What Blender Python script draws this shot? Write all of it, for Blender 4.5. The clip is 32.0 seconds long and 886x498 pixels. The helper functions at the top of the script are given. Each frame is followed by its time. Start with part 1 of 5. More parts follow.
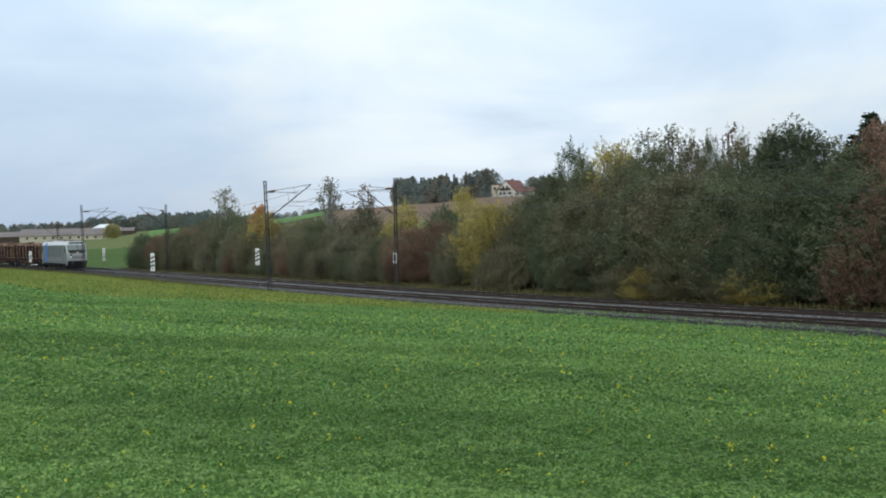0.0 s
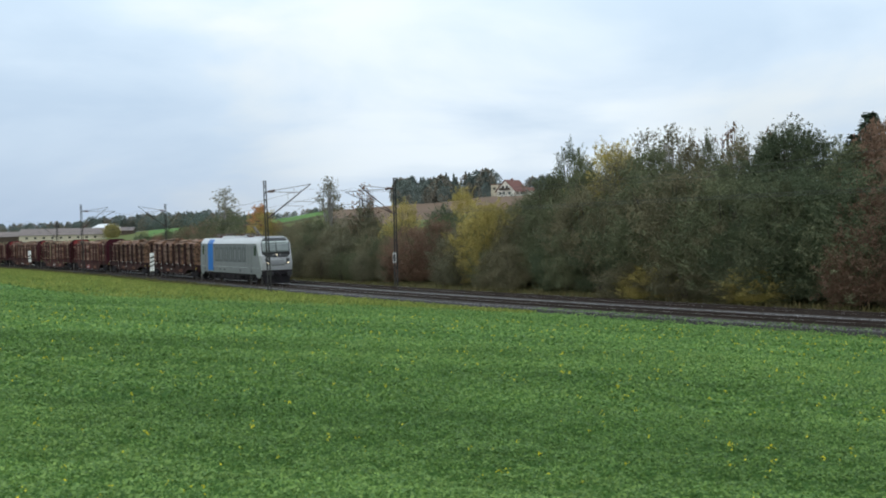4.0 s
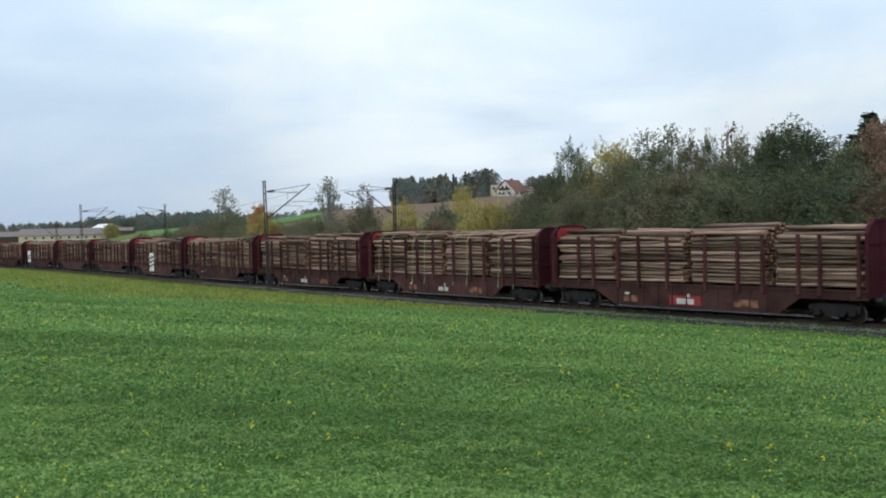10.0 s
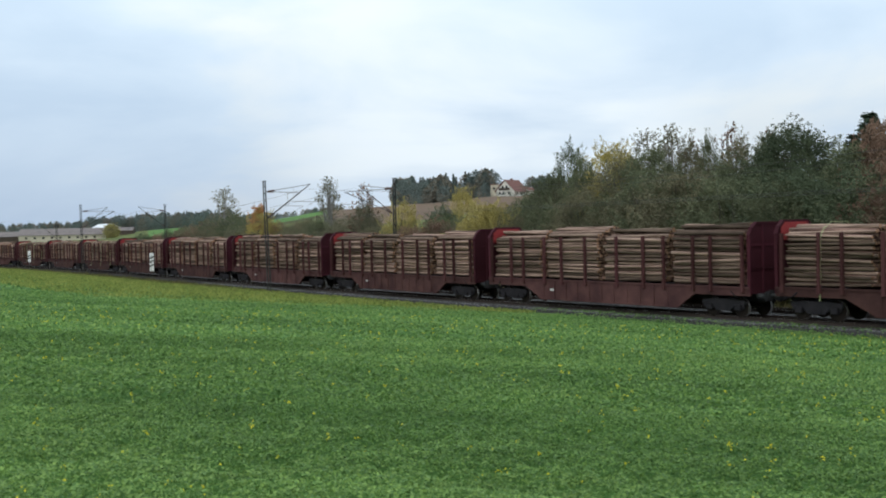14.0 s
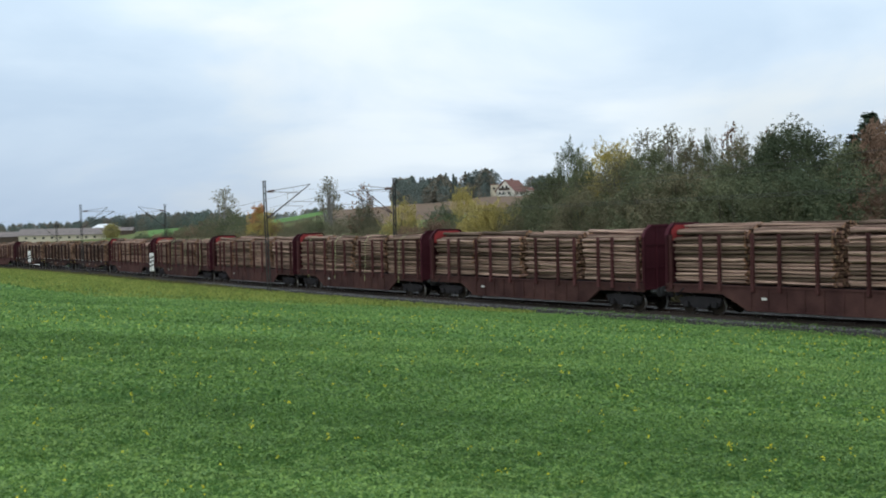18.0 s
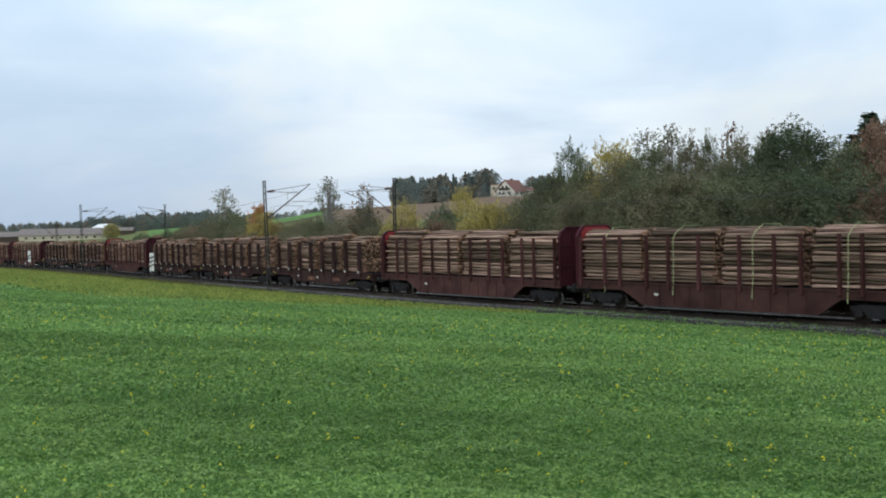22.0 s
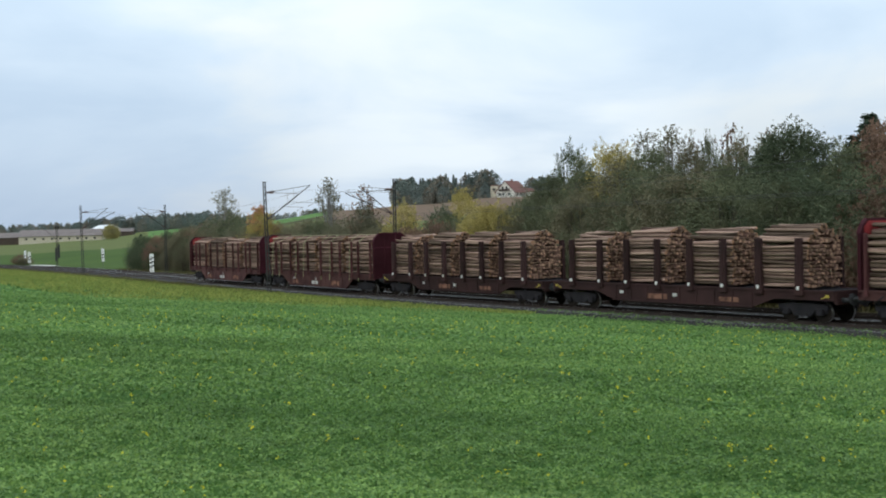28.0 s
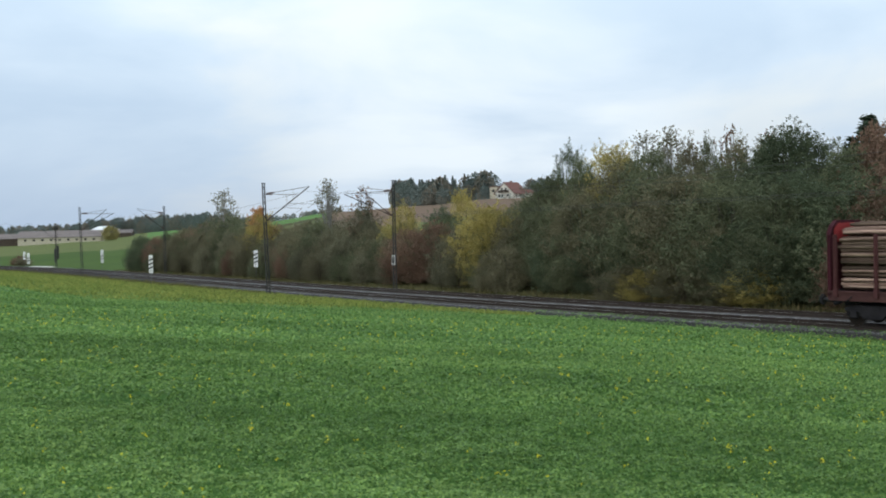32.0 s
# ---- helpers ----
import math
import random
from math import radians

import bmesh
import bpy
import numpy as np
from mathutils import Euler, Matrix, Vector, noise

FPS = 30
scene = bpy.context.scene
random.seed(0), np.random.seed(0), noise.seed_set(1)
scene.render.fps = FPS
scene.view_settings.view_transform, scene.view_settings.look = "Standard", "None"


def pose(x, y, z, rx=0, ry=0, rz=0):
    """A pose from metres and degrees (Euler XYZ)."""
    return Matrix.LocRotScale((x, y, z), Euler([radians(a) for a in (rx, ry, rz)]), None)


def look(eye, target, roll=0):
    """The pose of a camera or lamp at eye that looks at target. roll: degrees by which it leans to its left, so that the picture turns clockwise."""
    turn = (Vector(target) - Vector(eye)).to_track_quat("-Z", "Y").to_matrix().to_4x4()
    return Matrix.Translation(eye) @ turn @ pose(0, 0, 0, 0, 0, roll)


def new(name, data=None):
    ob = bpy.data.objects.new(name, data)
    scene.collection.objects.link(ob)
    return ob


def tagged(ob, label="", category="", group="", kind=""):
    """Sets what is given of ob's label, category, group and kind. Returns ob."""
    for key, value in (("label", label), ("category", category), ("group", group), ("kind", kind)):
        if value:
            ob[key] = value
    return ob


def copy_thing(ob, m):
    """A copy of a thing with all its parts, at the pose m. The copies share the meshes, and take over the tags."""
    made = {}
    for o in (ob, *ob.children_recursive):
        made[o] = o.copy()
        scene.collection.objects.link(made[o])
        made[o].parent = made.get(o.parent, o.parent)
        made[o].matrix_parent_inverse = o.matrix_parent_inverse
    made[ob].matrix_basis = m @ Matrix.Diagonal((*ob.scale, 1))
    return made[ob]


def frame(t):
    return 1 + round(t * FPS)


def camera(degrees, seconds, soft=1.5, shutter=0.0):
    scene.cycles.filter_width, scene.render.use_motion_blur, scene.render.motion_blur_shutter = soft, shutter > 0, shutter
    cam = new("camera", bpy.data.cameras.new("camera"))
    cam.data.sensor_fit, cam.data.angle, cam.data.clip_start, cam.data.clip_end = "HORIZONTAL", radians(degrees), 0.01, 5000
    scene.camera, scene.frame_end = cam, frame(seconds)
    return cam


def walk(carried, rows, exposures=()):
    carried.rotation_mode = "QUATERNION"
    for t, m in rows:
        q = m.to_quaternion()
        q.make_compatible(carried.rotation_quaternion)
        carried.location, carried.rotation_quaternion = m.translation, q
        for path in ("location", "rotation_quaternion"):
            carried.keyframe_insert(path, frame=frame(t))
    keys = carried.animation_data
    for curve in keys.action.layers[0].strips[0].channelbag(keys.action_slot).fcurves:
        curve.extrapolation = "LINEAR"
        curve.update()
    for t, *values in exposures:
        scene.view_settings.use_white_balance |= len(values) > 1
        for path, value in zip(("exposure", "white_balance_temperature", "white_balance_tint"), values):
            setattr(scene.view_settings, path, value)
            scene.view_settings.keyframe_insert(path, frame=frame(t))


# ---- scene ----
LENS = 2000.0                      # focal length, in units of which the picture is 1568 wide
EYE = Vector((0.0, 0.0, 4.853))    # the rails lie 4.85 m below the eye, 42 m away

cam = camera(2 * math.degrees(math.atan(784 / LENS)), 32.0, soft=1.95, shutter=0.12)


def aim(dx, dy):
    """The camera's pose, turned by a hair: dx, dy as the picture's shift."""
    pitch = -35.67 + dy
    yaw = dx
    return look(EYE, EYE + Vector((-yaw / LENS, 1.0, pitch / LENS)), -1.30)


walk(cam, [(0.0, aim(1.5, 0.4)), (3.3, aim(1.1, 0.0)), (5.5, aim(0.0, 0.0)), (25.5, aim(0.0, 0.0)), (27.6, aim(0.0, 1.3)),
           (29.0, aim(-0.2, 2.6)), (30.4, aim(-0.9, 3.2)), (32.0, aim(-1.5, 3.9))],
     [(0.0, 0.0), (32.0, 0.0)])

# ---- daylight: overcast autumn sky ----
SUN_EL, SUN_ROT = radians(24), radians(200)
world = bpy.data.worlds.new("world")
scene.world = world
world.use_nodes = True


def overcast():
    nt = world.node_tree
    nt.nodes.clear()
    out = nt.nodes.new("ShaderNodeOutputWorld")
    bg = nt.nodes.new("ShaderNodeBackground")
    sky = nt.nodes.new("ShaderNodeTexSky")
    sky.sky_type, sky.sun_disc = "NISHITA", False
    sky.sun_elevation, sky.sun_rotation = SUN_EL, SUN_ROT
    sky.air_density, sky.dust_density = 1.0, 2.0
    dim = nt.nodes.new("ShaderNodeMix")
    dim.data_type, dim.blend_type = "RGBA", "MULTIPLY"
    dim.inputs["Factor"].default_value = 1.0
    dim.inputs["B"].default_value = (0.10, 0.10, 0.10, 1)
    nt.links.new(sky.outputs[0], dim.inputs["A"])
    co = nt.nodes.new("ShaderNodeTexCoord")
    sep = nt.nodes.new("ShaderNodeSeparateXYZ")
    nt.links.new(co.outputs["Generated"], sep.inputs[0])
    # cloud deck: directions projected on a level sheet, so that the banks flatten towards the horizon
    mp = nt.nodes.new("ShaderNodeMapping")
    mp.inputs["Scale"].default_value = (1.0, 1.0, 2.6)
    mp.inputs["Location"].default_value = (1.15, 0.75, 0.4)
    nt.links.new(co.outputs["Generated"], mp.inputs[0])
    n1 = nt.nodes.new("ShaderNodeTexNoise")
    n1.inputs["Scale"].default_value, n1.inputs["Detail"].default_value, n1.inputs["Roughness"].default_value = 3.3, 6.0, 0.50
    n1.inputs["Distortion"].default_value = 0.35
    nt.links.new(mp.outputs[0], n1.inputs["Vector"])
    ramp = nt.nodes.new("ShaderNodeValToRGB")
    e = ramp.color_ramp.elements
    e[0].position, e[0].color = 0.36, (0.64, 0.785, 0.935, 1)
    e[1].position, e[1].color = 0.62, (0.91, 0.98, 1.0, 1)
    m = ramp.color_ramp.elements.new(0.48)
    m.color = (0.735, 0.872, 1.0, 1)
    nt.links.new(n1.outputs["Fac"], ramp.inputs[0])
    # brighter overhead than at the horizon
    lift = nt.nodes.new("ShaderNodeMapRange")
    lift.inputs["From Min"].default_value, lift.inputs["From Max"].default_value = -0.02, 0.30
    nt.links.new(sep.outputs["Z"], lift.inputs["Value"])
    tint = nt.nodes.new("ShaderNodeMix")
    tint.data_type = "RGBA"
    tint.inputs["A"].default_value, tint.inputs["B"].default_value = (0.515, 0.550, 0.625, 1), (1.13, 1.13, 1.11, 1)
    nt.links.new(lift.outputs[0], tint.inputs["Factor"])
    mul = nt.nodes.new("ShaderNodeMix")
    mul.data_type, mul.blend_type = "RGBA", "MULTIPLY"
    mul.inputs["Factor"].default_value = 1.0
    nt.links.new(ramp.outputs[0], mul.inputs["A"])
    nt.links.new(tint.outputs["Result"], mul.inputs["B"])
    # a bright break in the cloud low over the hill
    dot = nt.nodes.new("ShaderNodeVectorMath")
    dot.operation = "DOT_PRODUCT"
    dot.inputs[1].default_value = Vector((0.045, 0.996, 0.085)).normalized()
    nt.links.new(co.outputs["Generated"], dot.inputs[0])
    lobe = nt.nodes.new("ShaderNodeMapRange")
    lobe.interpolation_type = "SMOOTHSTEP"
    lobe.inputs["From Min"].default_value, lobe.inputs["From Max"].default_value = math.cos(radians(13)), 1.0
    nt.links.new(dot.outputs["Value"], lobe.inputs["Value"])
    torn = nt.nodes.new("ShaderNodeMapRange")
    torn.inputs["From Min"].default_value, torn.inputs["From Max"].default_value = 0.40, 0.56
    torn.inputs["To Min"].default_value, torn.inputs["To Max"].default_value = 0.10, 0.65
    nt.links.new(n1.outputs["Fac"], torn.inputs["Value"])
    amt = nt.nodes.new("ShaderNodeMath")
    amt.operation = "MULTIPLY"
    nt.links.new(lobe.outputs[0], amt.inputs[0])
    nt.links.new(torn.outputs[0], amt.inputs[1])
    gap = nt.nodes.new("ShaderNodeMix")
    gap.data_type = "RGBA"
    gap.inputs["B"].default_value = (0.84, 0.92, 0.98, 1)
    nt.links.new(amt.outputs[0], gap.inputs["Factor"])
    nt.links.new(mul.outputs["Result"], gap.inputs["A"])
    mix = nt.nodes.new("ShaderNodeMix")
    mix.data_type = "RGBA"
    mix.inputs["Factor"].default_value = 0.95
    nt.links.new(dim.outputs["Result"], mix.inputs["A"])
    nt.links.new(gap.outputs["Result"], mix.inputs["B"])
    nt.links.new(mix.outputs["Result"], bg.inputs["Color"])
    bg.inputs["Strength"].default_value = 1.15
    nt.links.new(bg.outputs[0], out.inputs["Surface"])


overcast()
sun = new("sun", bpy.data.lights.new("sun", "SUN"))
sun.data.energy, sun.data.angle, sun.data.color = 0.7, radians(25), (1.0, 0.96, 0.9)
sun.matrix_world = look((0, 0, 80), (30, 60, 40))

# ---- materials ----
def mat(name, c1, c2, rough=0.8, scale=6.0, fine=60.0, bump=0.3, metal=0.0, rnd=0.0, island=0.0, spec=0.3, stretch=(1, 1, 1), dirt=None,
        emit=0.0, translucent=0.0, mid=0.5, width=0.5):
    """A surface of two colours mixed by coarse noise, with fine grain, bump and a random tint for each object or island."""
    m = bpy.data.materials.new(name)
    m.use_nodes = True
    nt = m.node_tree
    nt.nodes.clear()
    N, L = nt.nodes.new, nt.links.new
    out, bs = N("ShaderNodeOutputMaterial"), N("ShaderNodeBsdfPrincipled")
    co, mp = N("ShaderNodeTexCoord"), N("ShaderNodeMapping")
    mp.inputs["Scale"].default_value = stretch
    L(co.outputs["Object"], mp.inputs[0])
    a, b = N("ShaderNodeTexNoise"), N("ShaderNodeTexNoise")
    a.inputs["Scale"].default_value, a.inputs["Detail"].default_value = scale, 5.0
    b.inputs["Scale"].default_value, b.inputs["Detail"].default_value = fine, 3.0
    L(mp.outputs[0], a.inputs["Vector"])
    L(mp.outputs[0], b.inputs["Vector"])
    rg = N("ShaderNodeMapRange")
    rg.inputs["From Min"].default_value, rg.inputs["From Max"].default_value = mid - width / 2, mid + width / 2
    L(a.outputs["Fac"], rg.inputs["Value"])
    mx = N("ShaderNodeMix")
    mx.data_type = "RGBA"
    mx.inputs["A"].default_value, mx.inputs["B"].default_value = (*c1, 1), (*c2, 1)
    L(rg.outputs[0], mx.inputs["Factor"])
    hsv = N("ShaderNodeHueSaturation")
    L(mx.outputs["Result"], hsv.inputs["Color"])
    val = N("ShaderNodeMapRange")
    val.inputs["From Min"].default_value, val.inputs["From Max"].default_value = 0.3, 0.7
    val.inputs["To Min"].default_value, val.inputs["To Max"].default_value = 0.86, 1.14
    L(b.outputs["Fac"], val.inputs["Value"])
    last = val.outputs[0]
    tone = 0.05 if translucent else 0.012
    for amount, node, sock in ((rnd, "ShaderNodeObjectInfo", "Random"), (island, "ShaderNodeNewGeometry", "Random Per Island")):
        if amount:
            src, r2, ml = N(node), N("ShaderNodeMapRange"), N("ShaderNodeMath")
            r2.inputs["To Min"].default_value, r2.inputs["To Max"].default_value = 1 - amount, 1 + amount
            L(src.outputs[sock], r2.inputs["Value"])
            ml.operation = "MULTIPLY"
            L(last, ml.inputs[0])
            L(r2.outputs[0], ml.inputs[1])
            last = ml.outputs[0]
            h2 = N("ShaderNodeMapRange")
            h2.inputs["To Min"].default_value, h2.inputs["To Max"].default_value = 0.5 + tone * amount, 0.5 - tone * amount
            L(src.outputs[sock], h2.inputs["Value"])
            L(h2.outputs[0], hsv.inputs["Hue"])
    L(last, hsv.inputs["Value"])
    L(hsv.outputs[0], bs.inputs["Base Color"])
    bs.inputs["Metallic"].default_value = metal
    bs.inputs["Specular IOR Level"].default_value = spec
    rr = N("ShaderNodeMapRange")
    rr.inputs["To Min"].default_value, rr.inputs["To Max"].default_value = max(0.03, rough - 0.12), min(1.0, rough + 0.12)
    L(a.outputs["Fac"], rr.inputs["Value"])
    L(rr.outputs[0], bs.inputs["Roughness"])
    if bump:
        bp = N("ShaderNodeBump")
        bp.inputs["Strength"].default_value, bp.inputs["Distance"].default_value = bump, 0.02
        L(b.outputs["Fac"], bp.inputs["Height"])
        L(bp.outputs[0], bs.inputs["Normal"])
    if emit:
        bs.inputs["Emission Color"].default_value = (*c1, 1)
        bs.inputs["Emission Strength"].default_value = emit
    if translucent:
        tr, ms = N("ShaderNodeBsdfTranslucent"), N("ShaderNodeMixShader")
        L(hsv.outputs[0], tr.inputs["Color"])
        ms.inputs[0].default_value = translucent
        L(bs.outputs[0], ms.inputs[1])
        L(tr.outputs[0], ms.inputs[2])
        L(ms.outputs[0], out.inputs["Surface"])
    else:
        L(bs.outputs[0], out.inputs["Surface"])
    return m


M = {}
M["crop"] = mat("crop soil and leaves", (0.052, 0.124, 0.026), (0.098, 0.202, 0.048), 0.9, 0.22, 9.0, 0.8, stretch=(0.35, 1, 1), width=0.4, spec=0.06)
M["verge"] = mat("dry verge grass", (0.105, 0.160, 0.036), (0.165, 0.215, 0.056), 0.95, 0.8, 14.0, 0.8, spec=0.06)
M["meadow"] = mat("meadow", (0.047, 0.085, 0.019), (0.070, 0.115, 0.026), 0.95, 0.05, 2.5, 0.5, spec=0.06)
M["pasture"] = mat("pale pasture", (0.104, 0.127, 0.043), (0.132, 0.152, 0.053), 0.95, 0.04, 2.0, 0.4, spec=0.06)
M["winter_crop"] = mat("young crop", (0.092, 0.185, 0.052), (0.116, 0.215, 0.063), 0.95, 0.03, 2.0, 0.4, spec=0.06)
M["stubble"] = mat("stubble", (0.140, 0.095, 0.066), (0.184, 0.126, 0.089), 0.95, 0.05, 2.0, 0.4, spec=0.06)
M["bank"] = mat("bank litter and grass", (0.05, 0.055, 0.022), (0.105, 0.088, 0.042), 0.95, 0.6, 9.0, 0.8, spec=0.06)
M["ballast"] = mat("ballast stones", (0.108, 0.106, 0.108), (0.172, 0.168, 0.170), 0.95, 2.0, 22.0, 1.0)
# oil between the rails; on the near shoulder this dark stands in for shade
M["ballast_dark"] = mat("oily and shade-darkened ballast stones", (0.027, 0.025, 0.024), (0.050, 0.047, 0.045), 0.95, 2.0, 22.0, 1.0)
M["stone"] = mat("crushed stone", (0.135, 0.133, 0.138), (0.235, 0.230, 0.236), 0.95, 3.0, 30.0, 0.5, island=0.35)
M["sleeper"] = mat("dark stained sleeper", (0.048, 0.043, 0.040), (0.072, 0.065, 0.060), 0.9, 2.0, 30.0, 0.4, rnd=0.15)
M["rail"] = mat("rusty rail", (0.030, 0.022, 0.018), (0.050, 0.036, 0.029), 0.75, 2.0, 40.0, 0.3)
M["rail_head"] = mat("worn rail head", (0.50, 0.49, 0.48), (0.60, 0.59, 0.58), 0.28, 1.0, 40.0, 0.1, metal=0.9)
M["mast"] = mat("weathered mast paint", (0.030, 0.031, 0.031), (0.050, 0.048, 0.045), 0.8, 1.5, 30.0, 0.3)
M["galv"] = mat("galvanised tube", (0.16, 0.16, 0.165), (0.22, 0.22, 0.22), 0.6, 2.0, 40.0, 0.1, metal=0.4)
M["wire"] = mat("copper wire", (0.06, 0.06, 0.06), (0.09, 0.09, 0.085), 0.6, 2.0, 40.0, 0.0)
M["insulator"] = mat("brown insulator", (0.06, 0.03, 0.02), (0.08, 0.04, 0.03), 0.35, 4.0, 40.0, 0.0, spec=0.5)
M["concrete"] = mat("footing concrete", (0.25, 0.24, 0.22), (0.33, 0.32, 0.30), 0.95, 3.0, 30.0, 0.4)
M["sign_white"] = mat("white sign paint", (0.70, 0.71, 0.71), (0.80, 0.80, 0.80), 0.5, 3.0, 30.0, 0.05)
M["sign_black"] = mat("black sign paint", (0.02, 0.02, 0.02), (0.03, 0.03, 0.03), 0.5, 3.0, 30.0, 0.05)
# train
M["loco_grey"] = mat("grey loco paint", (0.150, 0.163, 0.166), (0.182, 0.196, 0.199), 0.55, 1.2, 25.0, 0.05, spec=0.1)
M["loco_white"] = mat("white loco paint", (0.439, 0.453, 0.473), (0.525, 0.534, 0.555), 0.38, 1.2, 25.0, 0.05, spec=0.45)
M["loco_silver"] = mat("silver-grey nose paint", (0.27, 0.28, 0.285), (0.33, 0.34, 0.345), 0.4, 1.2, 25.0, 0.05, spec=0.4)
M["loco_blue"] = mat("blue loco paint", (0.007, 0.122, 0.413), (0.010, 0.142, 0.461), 0.4, 1.2, 25.0, 0.05, spec=0.15)
M["loco_text"] = mat("dark grey lettering", (0.048, 0.053, 0.058), (0.063, 0.069, 0.074), 0.45, 1.5, 25.0, 0.05)
M["loco_dark"] = mat("dark trim", (0.03, 0.032, 0.034), (0.045, 0.047, 0.05), 0.5, 2.0, 30.0, 0.1)
M["loco_visor"] = mat("sloping visor glass", (0.05, 0.053, 0.056), (0.065, 0.068, 0.072), 0.35, 2.0, 30.0, 0.05, spec=0.5)
M["glass"] = mat("dark cab glass", (0.021, 0.025, 0.027), (0.028, 0.032, 0.035), 0.12, 2.0, 10.0, 0.0, spec=0.3)
M["loco_panel"] = mat("grey nose panel paint", (0.17, 0.178, 0.182), (0.205, 0.212, 0.216), 0.4, 1.2, 25.0, 0.05, spec=0.4)
M["rust_patch"] = mat("rust-red patch", (0.06, 0.030, 0.024), (0.25, 0.125, 0.088), 0.8, 2.5, 20.0, 0.2, width=0.3, spec=0.08)
M["blind"] = mat("pale sun blind", (0.42, 0.47, 0.47), (0.48, 0.53, 0.53), 0.4, 2.0, 20.0, 0.0, spec=0.5)
M["screen"] = mat("windscreen glass over a lit cab", (0.17, 0.20, 0.195), (0.22, 0.25, 0.245), 0.15, 2.0, 10.0, 0.0, spec=0.6)
M["under"] = mat("grimy underframe", (0.018, 0.017, 0.020), (0.034, 0.031, 0.034), 0.95, 2.0, 30.0, 0.4, spec=0.08)
M["buffer"] = mat("greasy steel buffer", (0.03, 0.03, 0.032), (0.05, 0.05, 0.053), 0.7, 3.0, 30.0, 0.2, metal=0.2)
M["wheel"] = mat("brake-dusted wheel", (0.016, 0.013, 0.011), (0.032, 0.025, 0.021), 0.95, 3.0, 30.0, 0.3, spec=0.08)
M["tread"] = mat("polished tread", (0.30, 0.29, 0.28), (0.40, 0.39, 0.38), 0.35, 3.0, 30.0, 0.05, metal=0.8)
M["lamp_on"] = mat("lit headlamp", (1.0, 0.86, 0.60), (1.0, 0.86, 0.60), 0.3, 3.0, 30.0, 0.0, emit=1.7)
M["lamp_off"] = mat("unlit lamp glass", (0.22, 0.22, 0.22), (0.28, 0.28, 0.28), 0.2, 3.0, 30.0, 0.0)
M["panto"] = mat("red-brown roof gear", (0.10, 0.05, 0.045), (0.15, 0.08, 0.07), 0.6, 3.0, 30.0, 0.1)
M["brown"] = mat("brown wagon paint", (0.025, 0.015, 0.015), (0.055, 0.028, 0.027), 0.75, 0.8, 22.0, 0.25, rnd=0.25, spec=0.08)
M["red"] = mat("faded red wagon paint", (0.040, 0.018, 0.019), (0.095, 0.046, 0.042), 0.75, 0.7, 22.0, 0.25, rnd=0.3, width=0.34, spec=0.08)
# end-wall red, with the shade between wagons put into the colour
M["wall_red_shaded"] = mat("red end wall darkened for shade", (0.040, 0.010, 0.015), (0.066, 0.017, 0.024), 0.7, 0.7, 22.0, 0.2, rnd=0.3, spec=0.08)
M["bright_red"] = mat("fresh red paint", (0.23, 0.022, 0.025), (0.28, 0.035, 0.034), 0.6, 1.0, 22.0, 0.1)
M["stake"] = mat("stake paint", (0.055, 0.021, 0.022), (0.090, 0.038, 0.037), 0.75, 1.0, 22.0, 0.2, rnd=0.3, spec=0.08)
M["placard"] = mat("dirty white lettering panel", (0.42, 0.41, 0.39), (0.58, 0.57, 0.55), 0.7, 4.0, 30.0, 0.05)
M["reflector"] = mat("white reflector", (0.62, 0.62, 0.60), (0.72, 0.72, 0.70), 0.5, 4.0, 30.0, 0.0)
M["yellow"] = mat("yellow lever paint", (0.34, 0.26, 0.04), (0.42, 0.32, 0.06), 0.6, 4.0, 30.0, 0.0)
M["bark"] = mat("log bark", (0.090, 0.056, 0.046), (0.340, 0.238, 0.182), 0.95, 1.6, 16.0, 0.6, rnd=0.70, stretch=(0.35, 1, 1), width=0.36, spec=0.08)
# the same bark for inner logs, with the pile's shade put into the colour
M["bark_pile_shaded"] = mat("log bark darkened for shade in the pile", (0.044, 0.024, 0.020), (0.212, 0.133, 0.105), 0.95, 1.3, 16.0, 0.6, island=0.5, stretch=(0.5, 1, 1), width=0.35, spec=0.08)
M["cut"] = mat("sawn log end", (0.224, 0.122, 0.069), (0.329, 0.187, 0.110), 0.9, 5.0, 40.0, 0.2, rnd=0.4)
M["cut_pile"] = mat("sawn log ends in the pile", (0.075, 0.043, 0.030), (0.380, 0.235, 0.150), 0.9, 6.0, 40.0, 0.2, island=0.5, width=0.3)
M["strap"] = mat("pale lashing strap", (0.31, 0.34, 0.17), (0.38, 0.41, 0.22), 0.8, 3.0, 30.0, 0.1)
# growth and buildings
LEAF = dict(fine=3.0, bump=0.0, island=0.22, rnd=0.2, translucent=0.30, spec=0.12)
M["leaf_green"] = mat("hazel leaves", (0.111, 0.131, 0.076), (0.180, 0.191, 0.108), 0.75, 0.5, **LEAF)
M["leaf_dark"] = mat("alder leaves", (0.080, 0.108, 0.066), (0.135, 0.160, 0.090), 0.75, 0.5, **LEAF)
M["leaf_ochre"] = mat("yellowing leaves", (0.345, 0.292, 0.100), (0.530, 0.440, 0.150), 0.75, 0.5, **LEAF)
M["leaf_rust"] = mat("rusty leaves", (0.178, 0.116, 0.084), (0.250, 0.162, 0.112), 0.8, 0.5, **LEAF)
M["leaf_orange"] = mat("orange leaves", (0.40, 0.20, 0.095), (0.50, 0.28, 0.13), 0.75, 0.5, **LEAF)
